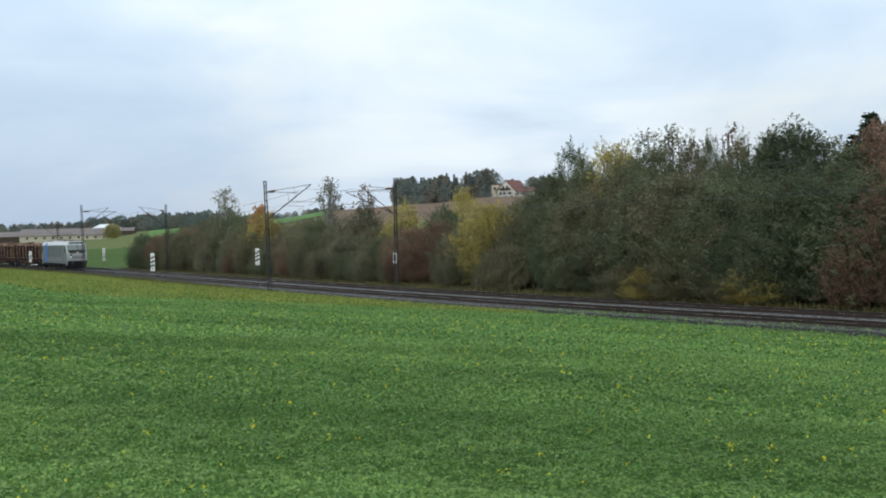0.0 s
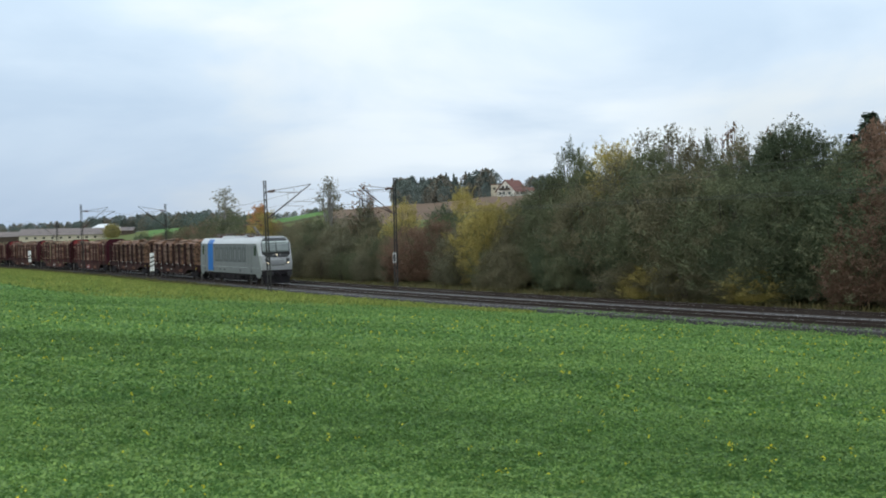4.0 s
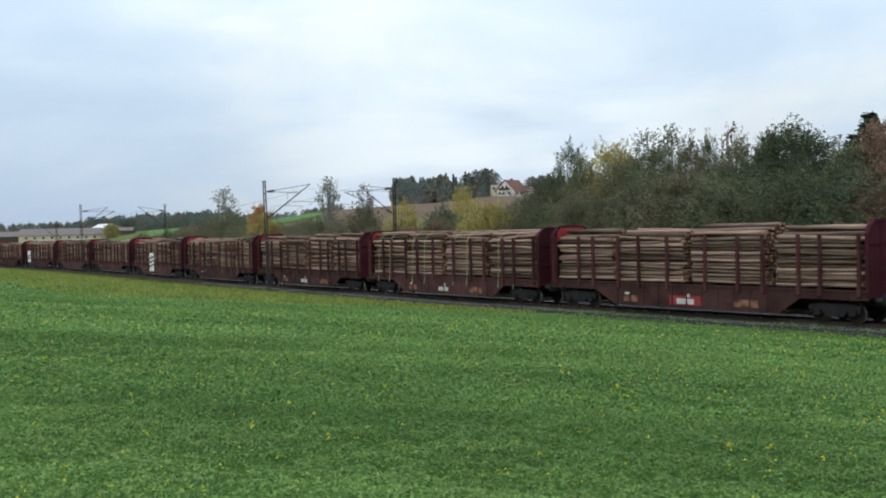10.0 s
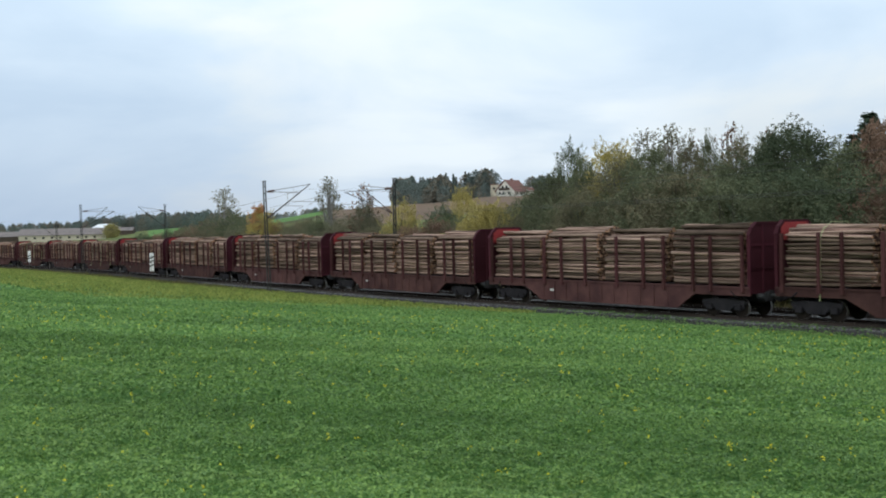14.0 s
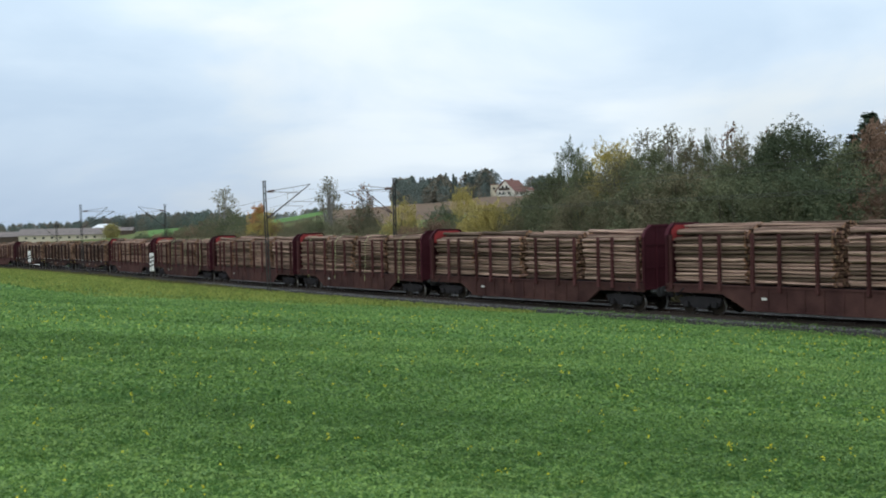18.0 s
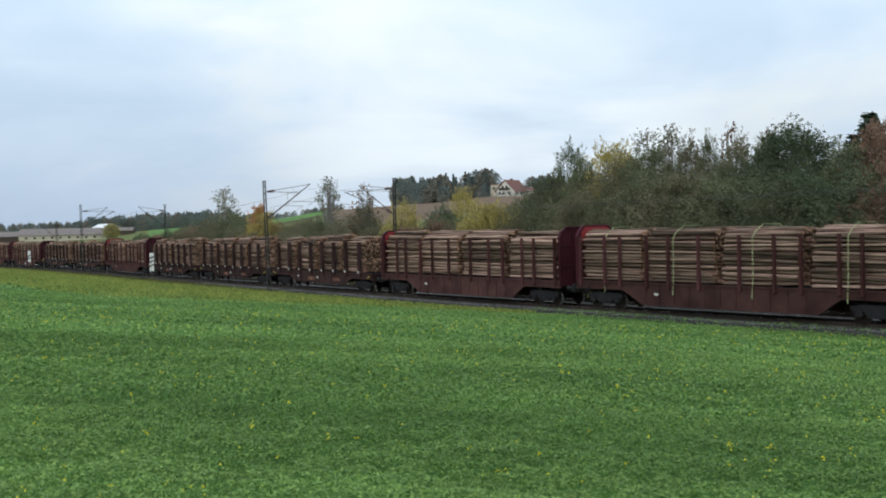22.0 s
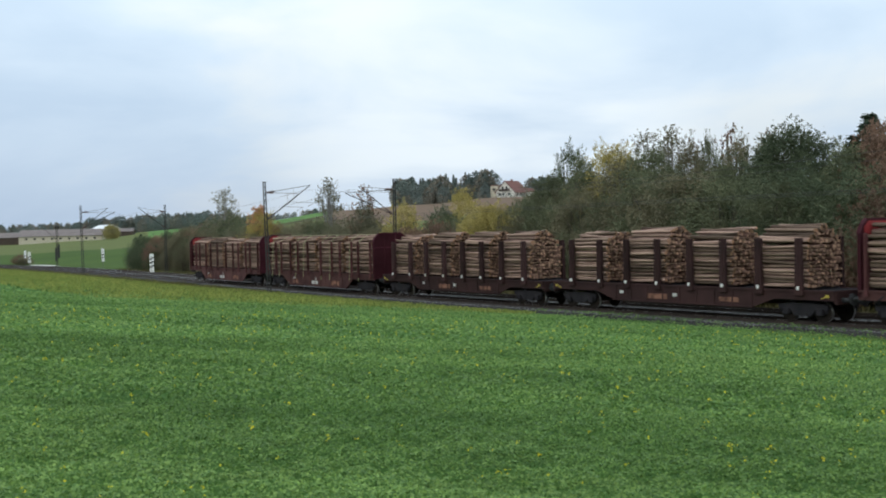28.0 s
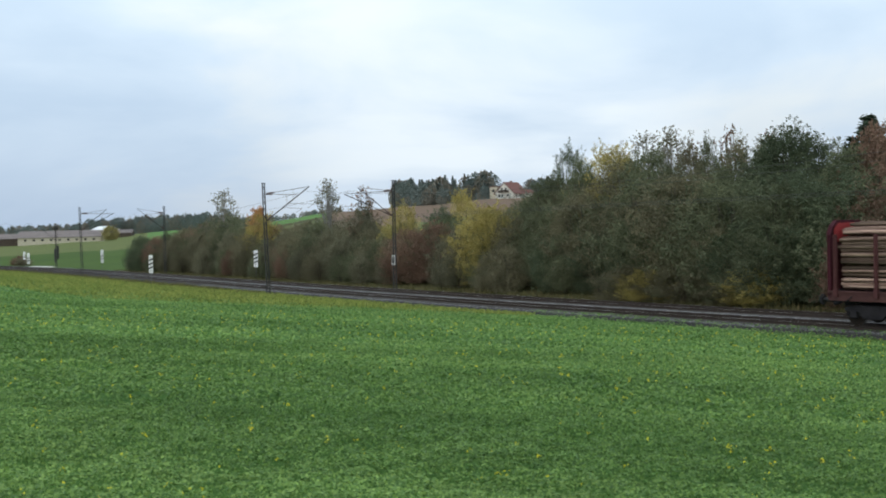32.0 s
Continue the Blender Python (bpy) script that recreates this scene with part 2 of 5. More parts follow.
M["leaf_grey"] = mat("thin grey-green leaves", (0.165, 0.164, 0.106), (0.230, 0.218, 0.142), 0.8, 0.5, **LEAF)
M["leaf_yard"] = mat("yellow-green lime leaves", (0.29, 0.26, 0.11), (0.39, 0.35, 0.15), 0.8, 0.5, **LEAF)
M["leaf_olive"] = mat("olive leaves", (0.150, 0.144, 0.091), (0.224, 0.202, 0.121), 0.75, 0.5, **LEAF)
M["needle"] = mat("spruce needles", (0.03722, 0.05711, 0.03956), (0.06552, 0.08892, 0.05616), 0.8, 0.5, **LEAF)
M["trunk"] = mat("grey-brown bark", (0.055, 0.045, 0.036), (0.095, 0.08, 0.066), 0.95, 3.0, 30.0, 0.6)
M["birch_bark"] = mat("birch bark", (0.17, 0.16, 0.145), (0.30, 0.29, 0.27), 0.85, 3.0, 12.0, 0.3)
M["weed"] = mat("tall dry weeds", (0.085, 0.095, 0.030), (0.15, 0.125, 0.055), 0.9, 0.7, fine=5.0, bump=0.0, island=0.5, translucent=0.2)
M["verge_blade"] = mat("yellowish verge grass", (0.165, 0.225, 0.050), (0.285, 0.312, 0.082), 0.9, 0.25, fine=4.0, bump=0.0, island=0.4, translucent=0.3)
M["crop_leaf"] = mat("mustard leaves", (0.100, 0.196, 0.046), (0.196, 0.326, 0.090), 0.65, 0.22, fine=1.6, bump=0.0, island=0.40, translucent=0.3, spec=0.3, stretch=(0.5, 1, 1), width=0.36)
M["petal"] = mat("yellow petals", (0.62, 0.56, 0.03), (0.75, 0.68, 0.06), 0.7, 3.0, fine=30.0, bump=0.0, island=0.2, translucent=0.2)
# haze is mixed into these two colours: paler, and the green bluer
M["far_wood"] = mat("distant woodland paled by haze", (0.125, 0.160, 0.152), (0.180, 0.212, 0.190), 0.95, 0.03, fine=0.4, bump=0.0, island=0.12, spec=0.04)
M["far_rust"] = mat("distant autumn crowns paled by haze", (0.180, 0.170, 0.138), (0.235, 0.210, 0.165), 0.95, 0.03, fine=0.4, bump=0.0, island=0.12, spec=0.04)
M["plaster"] = mat("cream plaster", (0.436, 0.396, 0.298), (0.502, 0.465, 0.364), 0.9, 0.6, 12.0, 0.1)
M["plaster_white"] = mat("white plaster", (0.66, 0.64, 0.57), (0.76, 0.74, 0.67), 0.9, 0.6, 12.0, 0.1)
M["roof_tile"] = mat("red roof tiles", (0.15, 0.070, 0.060), (0.20, 0.096, 0.082), 0.85, 1.2, 14.0, 0.4)
M["roof_grey"] = mat("grey fibre-cement roof", (0.17, 0.14, 0.135), (0.23, 0.20, 0.19), 0.85, 0.5, 10.0, 0.2)
M["roof_white"] = mat("pale sheet-metal roof", (0.70, 0.72, 0.74), (0.80, 0.81, 0.83), 0.5, 0.5, 10.0, 0.1)
M["barn_wood"] = mat("dark barn boards", (0.05, 0.038, 0.03), (0.085, 0.065, 0.05), 0.9, 0.8, 14.0, 0.3)
M["path"] = mat("pale gravel path", (0.48, 0.46, 0.42), (0.58, 0.56, 0.52), 0.95, 1.0, 14.0, 0.4)


# ---- mesh tools ----
def box(bm, x0, x1, y0, y1, z0, z1, bevel=0.0, mi=0):
    vs = [bm.verts.new((x, y, z)) for x in (x0, x1) for y in (y0, y1) for z in (z0, z1)]
    fs = [bm.faces.new([vs[i] for i in q]) for q in ((0, 1, 3, 2), (4, 6, 7, 5), (0, 4, 5, 1), (2, 3, 7, 6), (0, 2, 6, 4), (1, 5, 7, 3))]
    for f in fs:
        f.material_index = mi
    if bevel:
        es = {e for f in fs for e in f.edges}
        bmesh.ops.bevel(bm, geom=list(es), offset=bevel, segments=1, affect="EDGES", material=mi)
    return fs


def tube(bm, p, q, r0, r1=None, n=8, caps=True, mi=0, cap_mi=None, twist=0.0):
    """A tapered round bar from p to q."""
    p, q = Vector(p), Vector(q)
    r1 = r0 if r1 is None else r1
    d = (q - p).normalized()
    u = d.orthogonal().normalized()
    w = d.cross(u)
    A = [p + (u * math.cos(t) + w * math.sin(t)) * r0 for t in (twist + 2 * math.pi * k / n for k in range(n))]
    B = [q + (u * math.cos(t) + w * math.sin(t)) * r1 for t in (twist + 2 * math.pi * k / n for k in range(n))]
    A, B = [bm.verts.new(a) for a in A], [bm.verts.new(b) for b in B]
    for k in range(n):
        f = bm.faces.new((A[k], A[(k + 1) % n], B[(k + 1) % n], B[k]))
        f.material_index, f.smooth = mi, True
    if caps:
        for ring in (A[::-1], B):
            f = bm.faces.new(ring)
            f.material_index = mi if cap_mi is None else cap_mi


def prism(bm, pts, a, b, axis="y", mi=0):
    """An outline (pairs) drawn out from a to b along an axis."""
    def at(p, c):
        return {"y": (p[0], c, p[1]), "x": (c, p[0], p[1]), "z": (p[0], p[1], c)}[axis]
    A, B = [bm.verts.new(at(p, a)) for p in pts], [bm.verts.new(at(p, b)) for p in pts]
    n = len(pts)
    fs = [bm.faces.new(A), bm.faces.new(B[::-1])] + [bm.faces.new((A[k], B[k], B[(k + 1) % n], A[(k + 1) % n])) for k in range(n)]
    for f in fs:
        f.material_index = mi
    return fs


def to_mesh(name, bm, mats):
    bmesh.ops.recalc_face_normals(bm, faces=bm.faces)
    me = bpy.data.meshes.new(name)
    bm.to_mesh(me)
    bm.free()
    for m in mats if isinstance(mats, (list, tuple)) else [mats]:
        me.materials.append(m)
    return me


def part(name, bm, mats, parent, label="", at=None):
    me = bm if isinstance(bm, bpy.types.Mesh) else to_mesh(name, bm, mats)
    ob = new(name, me)
    ob.parent = parent
    if at is not None:
        ob.matrix_basis = at
    if label:
        ob["label"] = label
    return ob


def thing(name, label, category, group="", kind="", at=None):
    ob = new(name)
    ob.empty_display_size = 0.2
    if at is not None:
        ob.matrix_basis = at
    return tagged(ob, label, category, group, kind)


def quads(name, V, mats, index=None):
    """A mesh of loose four-cornered leaves or chips from an array (n, 4, 3)."""
    n = len(V)
    me = bpy.data.meshes.new(name)
    me.vertices.add(4 * n)
    me.vertices.foreach_set("co", V.reshape(-1).astype(np.float32))
    me.loops.add(4 * n)
    me.loops.foreach_set("vertex_index", np.arange(4 * n, dtype=np.int32))
    me.polygons.add(n)
    me.polygons.foreach_set("loop_start", np.arange(0, 4 * n, 4, dtype=np.int32))
    for m in mats if isinstance(mats, (list, tuple)) else [mats]:
        me.materials.append(m)
    if index is not None:
        me.polygons.foreach_set("material_index", index.astype(np.int32))
    me.update(calc_edges=True)
    return me


def sheet(name, X, Y, Z, mats, index=None, smooth=True):
    """A mesh over a grid of points (rows x columns)."""
    r, c = X.shape
    me = bpy.data.meshes.new(name)
    me.vertices.add(r * c)
    me.vertices.foreach_set("co", np.stack([X, Y, Z], -1).reshape(-1).astype(np.float32))
    i = (np.arange(r - 1)[:, None] * c + np.arange(c - 1)[None, :]).reshape(-1)
    F = np.stack([i, i + 1, i + c + 1, i + c], -1)
    n = len(F)
    me.loops.add(4 * n)
    me.loops.foreach_set("vertex_index", F.reshape(-1).astype(np.int32))
    me.polygons.add(n)
    me.polygons.foreach_set("loop_start", np.arange(0, 4 * n, 4, dtype=np.int32))
    me.polygons.foreach_set("use_smooth", np.full(n, smooth))
    for m in mats if isinstance(mats, (list, tuple)) else [mats]:
        me.materials.append(m)
    if index is not None:
        me.polygons.foreach_set("material_index", index.reshape(-1).astype(np.int32))
    me.update(calc_edges=True)
    return me


# ---- the line: a gentle bend, from the far west past the eye ----
S = np.arange(-900.0, 700.5, 0.5)
BEND = -0.0011214 + 2.34e-05 * np.clip(S, -20, 150)
HEAD = np.concatenate([[0], np.cumsum((BEND[1:] + BEND[:-1]) / 2 * 0.5)])
I0 = int(np.argmin(abs(S)))
HEAD += -1.0270321 - HEAD[I0]
LX = np.concatenate([[0], np.cumsum((np.cos(HEAD[1:]) + np.cos(HEAD[:-1])) / 2 * 0.5)])
LY = np.concatenate([[0], np.cumsum((np.sin(HEAD[1:]) + np.sin(HEAD[:-1])) / 2 * 0.5)])
LX += -54.4803 - LX[I0]
LY += 169.0976 - LY[I0]


def rail_z(s):
    c = np.clip(s, -250, 250)
    return 0.0028356 * c + 1.9e-06 * c * c


def line(s, l=0.0, z=0.0):
    """The point s metres along the near track, l metres towards the viewer from its centre, z above the rails."""
    h = np.interp(s, S, HEAD)
    return np.interp(s, S, LX) + l * np.sin(h), np.interp(s, S, LY) - l * np.cos(h), z + rail_z(s)


def line_pose(s, l=0.0, z=0.0, turn=0.0):
    x, y, zz = line(s, l, z)
    return pose(float(x), float(y), float(zz), 0, 0, math.degrees(float(np.interp(s, S, HEAD))) + turn)


def lateral(x, y):
    """Nearest s and signed distance (positive on the viewer's side) of points."""
    x, y = np.asarray(x, float).ravel(), np.asarray(y, float).ravel()
    st = 8
    best, bl = np.zeros(len(x)), np.zeros(len(x))
    for k in range(0, len(x), 4000):
        d = (x[k:k + 4000, None] - LX[None, ::st]) ** 2 + (y[k:k + 4000, None] - LY[None, ::st]) ** 2
        i = d.argmin(1) * st
        h = HEAD[i]
        dx, dy = x[k:k + 4000] - LX[i], y[k:k + 4000] - LY[i]
        best[k:k + 4000] = S[i] + dx * np.cos(h) + dy * np.sin(h)
        side = dx * np.sin(h) - dy * np.cos(h)
        far = np.sqrt(dx * dx + dy * dy)
        bl[k:k + 4000] = np.where(abs(best[k:k + 4000] - S[i]) < 6, side, np.sign(side) * far)
    return best, bl


TRACK2 = -4.1          # centre of the far track
# rise of the land behind the line, by bearing (degrees from straight ahead) and distance
BEAR = np.array([-60, -21.4, -17, -13, -9, -5, -1, 3, 8, 15, 21.4, 60])
DIST = np.array([0, 70, 130, 220, 300, 420, 560, 800, 1300, 4500])
LAND = np.array([[-0.3, -0.3, -0.3, 0.1, 0.6, 1.3, 1.7, 4.0, 6.5, 8],
                 [-0.3, -0.3, -0.3, 0.1, 0.6, 1.3, 1.7, 4.0, 6.5, 8],
                 [-0.3, -0.3, -0.2, 0.4, 1.4, 2.5, 3.3, 6.0, 8.5, 9],
                 [-0.3, -0.3, 0.1, 1.3, 2.8, 5.2, 7.4, 9.5, 11, 12],
                 [-0.3, -0.3, 0.6, 2.3, 4.6, 8.0, 11.2, 13.5, 15, 16],
                 [-0.3, 0.0, 1.5, 4.2, 7.4, 11.6, 15.6, 18.0, 19, 20],
                 [-0.3, 0.5, 2.5, 5.5, 9.0, 13.2, 17.6, 21.0, 22, 22],
                 [-0.3, 1.2, 4.0, 7.5, 11.0, 15.6, 20.4, 24.0, 25, 25],
                 [-0.3, 2.0, 4.5, 8.0, 12.0, 16.6, 21.0, 25.0, 27, 27],
                 [-0.3, 2.2, 5.0, 8.5, 13.0, 17.6, 22.0, 26.0, 28, 28],
                 [-0.3, 2.4, 5.0, 9.0, 13.0, 17.6, 22.0, 26.0, 28, 28],
                 [-0.3, 2.4, 5.0, 9.0, 13.0, 17.6, 22.0, 26.0, 28, 28]])


def land(x, y):
    """Height of the ground."""
    x, y = np.asarray(x, float), np.asarray(y, float)
    shape = x.shape
    x, y = x.ravel(), y.ravel()
    s, l = lateral(x, y)
    zr = rail_z(s)
    near = zr - 0.40 + np.clip((l - 3.0) / 39.0, 0, 1) * 3.05 + np.clip((l - 42.5) / 200.0, 0, 1) * 5
    b = np.degrees(np.arctan2(x, y))
    d = np.hypot(x, y)
    i = np.clip(np.searchsorted(BEAR, b) - 1, 0, len(BEAR) - 2)
    u = np.clip((b - BEAR[i]) / (BEAR[i + 1] - BEAR[i]), 0, 1)
    j = np.clip(np.searchsorted(DIST, d) - 1, 0, len(DIST) - 2)
    v = np.clip((d - DIST[j]) / (DIST[j + 1] - DIST[j]), 0, 1)
    u, v2 = u * u * (3 - 2 * u), v
    far = (LAND[i, j] * (1 - u) + LAND[i + 1, j] * u) * (1 - v2) + (LAND[i, j + 1] * (1 - u) + LAND[i + 1, j + 1] * u) * v2
    w = np.clip((-l - 7.5) / 22.0, 0, 1)
    z = np.where(l > -7.5, near, (zr - 0.45) * (1 - w) + far * w)
    return z.reshape(shape)


def land_at(x, y):
    return float(land(np.array([x]), np.array([y]))[0])


# ---- ground: one sheet to the horizon ----
def build_ground():
    ang = np.radians(np.concatenate([np.linspace(-180, -26.2, 32), np.arange(-26, 26, 0.2), np.linspace(26, 180, 32)]))
    rad = np.concatenate([[0.0], np.geomspace(1.2, 4600, 240)])
    A, R = np.meshgrid(ang, rad)
    X, Y = R * np.sin(A), R * np.cos(A)
    Z = land(X, Y)
    s, l = lateral(X, Y)
    l = l.reshape(X.shape)
    swell = np.array([noise.noise((x * 0.12, y * 0.3, 0.0)) for x, y in zip(X[:120].ravel(), Y[:120].ravel())]).reshape(X[:120].shape)
    Z[:120] += swell * 0.07 * np.clip((l[:120] - 5) / 6, 0, 1)
    cx, cy = (X[1:, 1:] + X[:-1, :-1]) / 2, (Y[1:, 1:] + Y[:-1, :-1]) / 2
    sc, lc = lateral(cx, cy)
    sc, lc = sc.reshape(cx.shape), lc.reshape(cx.shape)
    b, d = np.degrees(np.arctan2(cx, cy)), np.hypot(cx, cy)
    wob = np.sin(cx * 0.9) * 0.5 + np.sin(cy * 0.37 + cx * 0.21) * 0.8
    mi = np.zeros(cx.shape, int)
    mi[(lc < np.clip((121 - sc) * 1.6, 2.0, 16) + wob * 0.8)] = 1
    far = lc < -6.5
    mi[far] = 6
    deep = (lc < -26) & far
    mi[deep & (b < -12.6)] = 2
    mi[far & (b < -13.4) & (lc < -8)] = 2
    mi[deep & (b < -12.6) & (d > 300 + b * -1.0)] = 3
    mi[deep & (b < -5.5) & (b > -14.5) & (d > 420)] = 4
    mi[deep & (b >= -5.5)] = 5
    mi[deep & (b >= -9) & (d < 380) & (d > 120)] = 3
    mi[deep & (b >= -5.5) & (d > 250)] = 5
    mi[(d > 1500)] = 2
    ob = new("ground", sheet("ground", X, Y, Z, [M[k] for k in ("crop", "verge", "meadow", "pasture", "winter_crop", "stubble", "bank")], mi))
    tagged(ob, "green crop field sloping to meadows and stubble beyond the line", "field", kind="structure")


build_ground()


# ---- the double track ----
def swept(name, outline, s0, s1, step, mats, label, category, mi=None, l0=0.0, closed=True, kind="structure"):
    ss = np.arange(s0, s1 + step / 2, step)
    pts = outline + [outline[0]] if closed else outline
    X, Y, Z = [], [], []
    for l, z in pts:
        x, y, zz = line(ss, l + l0, z)
        X.append(x), Y.append(y), Z.append(zz)
    idx = None
    if mi is not None:
        idx = np.repeat(np.array(mi)[:, None], len(ss) - 1, 1)
    me = sheet(name, np.array(X), np.array(Y), np.array(Z), mats, idx, smooth=False)
    return tagged(new(name, me), label, category, kind=kind)


swept("track_bed", [(2.35, -0.62), (1.85, -0.24), (1.35, -0.19), (0.62, -0.17), (-0.62, -0.17), (-1.35, -0.19), (-2.05, -0.24), (-2.75, -0.19), (-3.48, -0.17),
                    (-4.72, -0.17), (-5.45, -0.19), (-6.75, -0.27), (-7.7, -0.62)], -420, 260, 3.0,
      [M["ballast"], M["ballast_dark"]], "grey crushed-stone ballast under two tracks", "ballast",
      # the first three strips are the near shoulder, coloured dark as if shaded
      mi=[1, 1, 1, 1, 0, 0, 0, 0, 1, 1, 1, 1], closed=False)
RAIL = [(0.036, 0.0), (0.036, -0.04), (0.010, -0.05), (0.010, -0.14), (0.07, -0.165), (0.07, -0.172), (-0.07, -0.172), (-0.07, -0.165), (-0.010, -0.14),
        (-0.010, -0.05), (-0.036, -0.04), (-0.036, 0.0)]
for c in (0.0, TRACK2):
    for g in (0.7535, -0.7535):
        swept("rail", RAIL, -420, 260, 3.0, [M["rail"], M["rail_head"]], "rusty steel rail with a bright worn head", "rail",
              mi=[0, 0, 0, 0, 0, 0, 0, 0, 0, 0, 0, 1], l0=c + g)


def build_sleepers():
    V = []
    for c in (0.0, TRACK2):
        for s in np.arange(-150, 200, 0.62):
            p = [np.array(line(s + a, c + b, z)) for a in (-0.13, 0.13) for b in (-1.3, 1.3) for z in (-0.3, -0.15)]
            for q in ((1, 3, 7, 5), (0, 1, 5, 4), (2, 3, 7, 6), (0, 2, 3, 1), (4, 6, 7, 5)):
                V.append([p[i] for i in q])
    ob = new("sleepers", quads("sleepers", np.array(V), M["sleeper"]))
    tagged(ob, "dark stained sleepers bedded in the ballast", "sleeper", kind="stuff")


build_sleepers()


def chips(name, P, size, rng, mats, flat=0.6):
    """Little facetted stones at the points P."""
    n = len(P)
    a = rng.uniform(0, 2 * np.pi, n)
    r = size * rng.uniform(0.6, 1.4, n)
    out = []
    tilt = rng.uniform(-0.5, 0.5, (n, 2))
    up = np.stack([tilt[:, 0], tilt[:, 1], np.ones(n)], -1)
    up /= np.linalg.norm(up, axis=1)[:, None]
    ring = []
    for k in range(4):
        t = a + k * np.pi / 2
        ring.append(P + np.stack([np.cos(t), np.sin(t), np.zeros(n)], -1) * r[:, None])
    top = [P + (q - P) * 0.5 + up * (r * flat)[:, None] for q in ring]
    out.append(np.stack(top, 1))
    for k in range(4):
        out.append(np.stack([ring[k], ring[(k + 1) % 4], top[(k + 1) % 4], top[k]], 1))
    return quads(name, np.concatenate(out), mats)


def build_stones():
    rng = np.random.default_rng(4)
    n = 34000
    s = 158 - 95 * rng.random(n) ** 1.3
    l = np.where(rng.random(n) < 0.10, rng.uniform(0.85, 1.9, n), rng.uniform(-3.4, -0.85, n))
    x, y, z = line(s, l, 0.0)
    z = z - 0.2 - np.clip(l - 1.8, 0, 1) * 0.5
    ob = new("ballast_stones", chips("ballast_stones", np.stack([x, y, z], -1), 0.045, rng, M["stone"], 0.8))
    tagged(ob, "loose grey crushed stones on the track bed", "gravel", kind="stuff")


build_stones()


# ---- rolling stock: x runs forward, the viewer stands on the -y side, z from the rail tops ----
def wheelset(x, parent, r=0.46):
    bm = bmesh.new()
    for y in (-0.75, 0.75):
        tube(bm, (x, y - 0.065, r), (x, y + 0.065, r), r, n=20, mi=1, cap_mi=0)
        tube(bm, (x, y - 0.09, r), (x, y + 0.09, r), r * 0.80, n=20, mi=0)
        tube(bm, (x, y * 1.09 - 0.1, r), (x, y * 1.09 + 0.1, r), 0.13, n=10, mi=0)
    tube(bm, (x, -0.75, r), (x, 0.75, r), 0.08, n=8)
    return part("wheelset", bm, [M["wheel"], M["tread"]], parent)


def bogie(x, parent, base=1.8, r=0.46):
    bm = bmesh.new()
    h = base / 2
    for y in (-1.02, 1.02):
        prism(bm, [(x - h - 0.42, 0.62), (x - h - 0.42, 0.78), (x - 0.55, 0.86), (x + 0.55, 0.86), (x + h + 0.42, 0.78), (x + h + 0.42, 0.62),
                   (x + 0.62, 0.56), (x + 0.45, 0.30), (x - 0.45, 0.30), (x - 0.62, 0.56)], y - 0.07, y + 0.07)
        for w in (-h, h):
            box(bm, x + w - 0.17, x + w + 0.17, y - 0.12, y + 0.12, 0.32, 0.64, 0.03)
            for k in (-0.3, 0.3):
                tube(bm, (x + w + k, y, 0.42), (x + w + k, y, 0.66), 0.07, n=8)
        for k in (-0.22, 0.0, 0.22):
            tube(bm, (x + k, y, 0.34), (x + k, y, 0.62), 0.08, n=8)
    box(bm, x - 0.3, x + 0.3, -1.1, 1.1, 0.55, 0.85)
    b = part("bogie", bm, M["under"], parent)
    for w in (-h, h):
        wheelset(x + w, b, r)
    return b


def buffers(x, d, parent, z=1.05):
    for y in (-0.875, 0.875):
        bm = bmesh.new()
        tube(bm, (x, y, z), (x + d * 0.34, y, z), 0.11, n=10)
        tube(bm, (x + d * 0.30, y, z), (x + d * 0.56, y, z), 0.08, n=10)
        tube(bm, (x + d * 0.56, y, z), (x + d * 0.60, y, z), 0.24, n=14)
        part("buffer", bm, M["buffer"], parent)
    bm = bmesh.new()
    box(bm, x, x + d * 0.25, -0.08, 0.08, z - 0.12, z + 0.12)
    for k in range(3):
        box(bm, x + d * (0.2 + 0.14 * k), x + d * (0.36 + 0.14 * k), -0.05 - 0.02 * (k % 2), 0.05 + 0.02 * (k % 2), z - 0.2 - 0.05 * k, z - 0.02 - 0.05 * k, 0.01)
    part("screw_coupling", bm, M["under"], parent)


def stake(x, y, w, d, z0, z1, parent, m, lean=0.0):
    bm = bmesh.new()
    sgn = -1 if y < 0 else 1
    box(bm, x - w / 2, x + w / 2, y - d / 2, y + d / 2, z0, z0 + 0.36, 0.015)
    prism(bm, [(x - w / 2 * 0.82, z0 + 0.3), (x + w / 2 * 0.82, z0 + 0.3), (x + w / 2 * 0.7, z1), (x - w / 2 * 0.7, z1)], y - d / 2 * 0.85, y + d / 2 * 0.85)
    # the hollow of the channel
    prism(bm, [(x - w * 0.13, z0 + 0.4), (x + w * 0.13, z0 + 0.4), (x + w * 0.11, z1 - 0.06), (x - w * 0.11, z1 - 0.06)],
          y + sgn * d / 2 * 0.86, y + sgn * (d / 2 * 0.85 + 0.03))
    return part("stake", bm, m, parent)


A_STAKES = (-7.6, -5.35, -3.3, -1.1, 1.1, 3.2, 5.32, 7.55)
B_STAKES = (-9.75, -7.85, -6.7, -4.75, -3.25, -1.25, 1.25, 3.25, 4.7, 6.68, 7.8, 9.75)


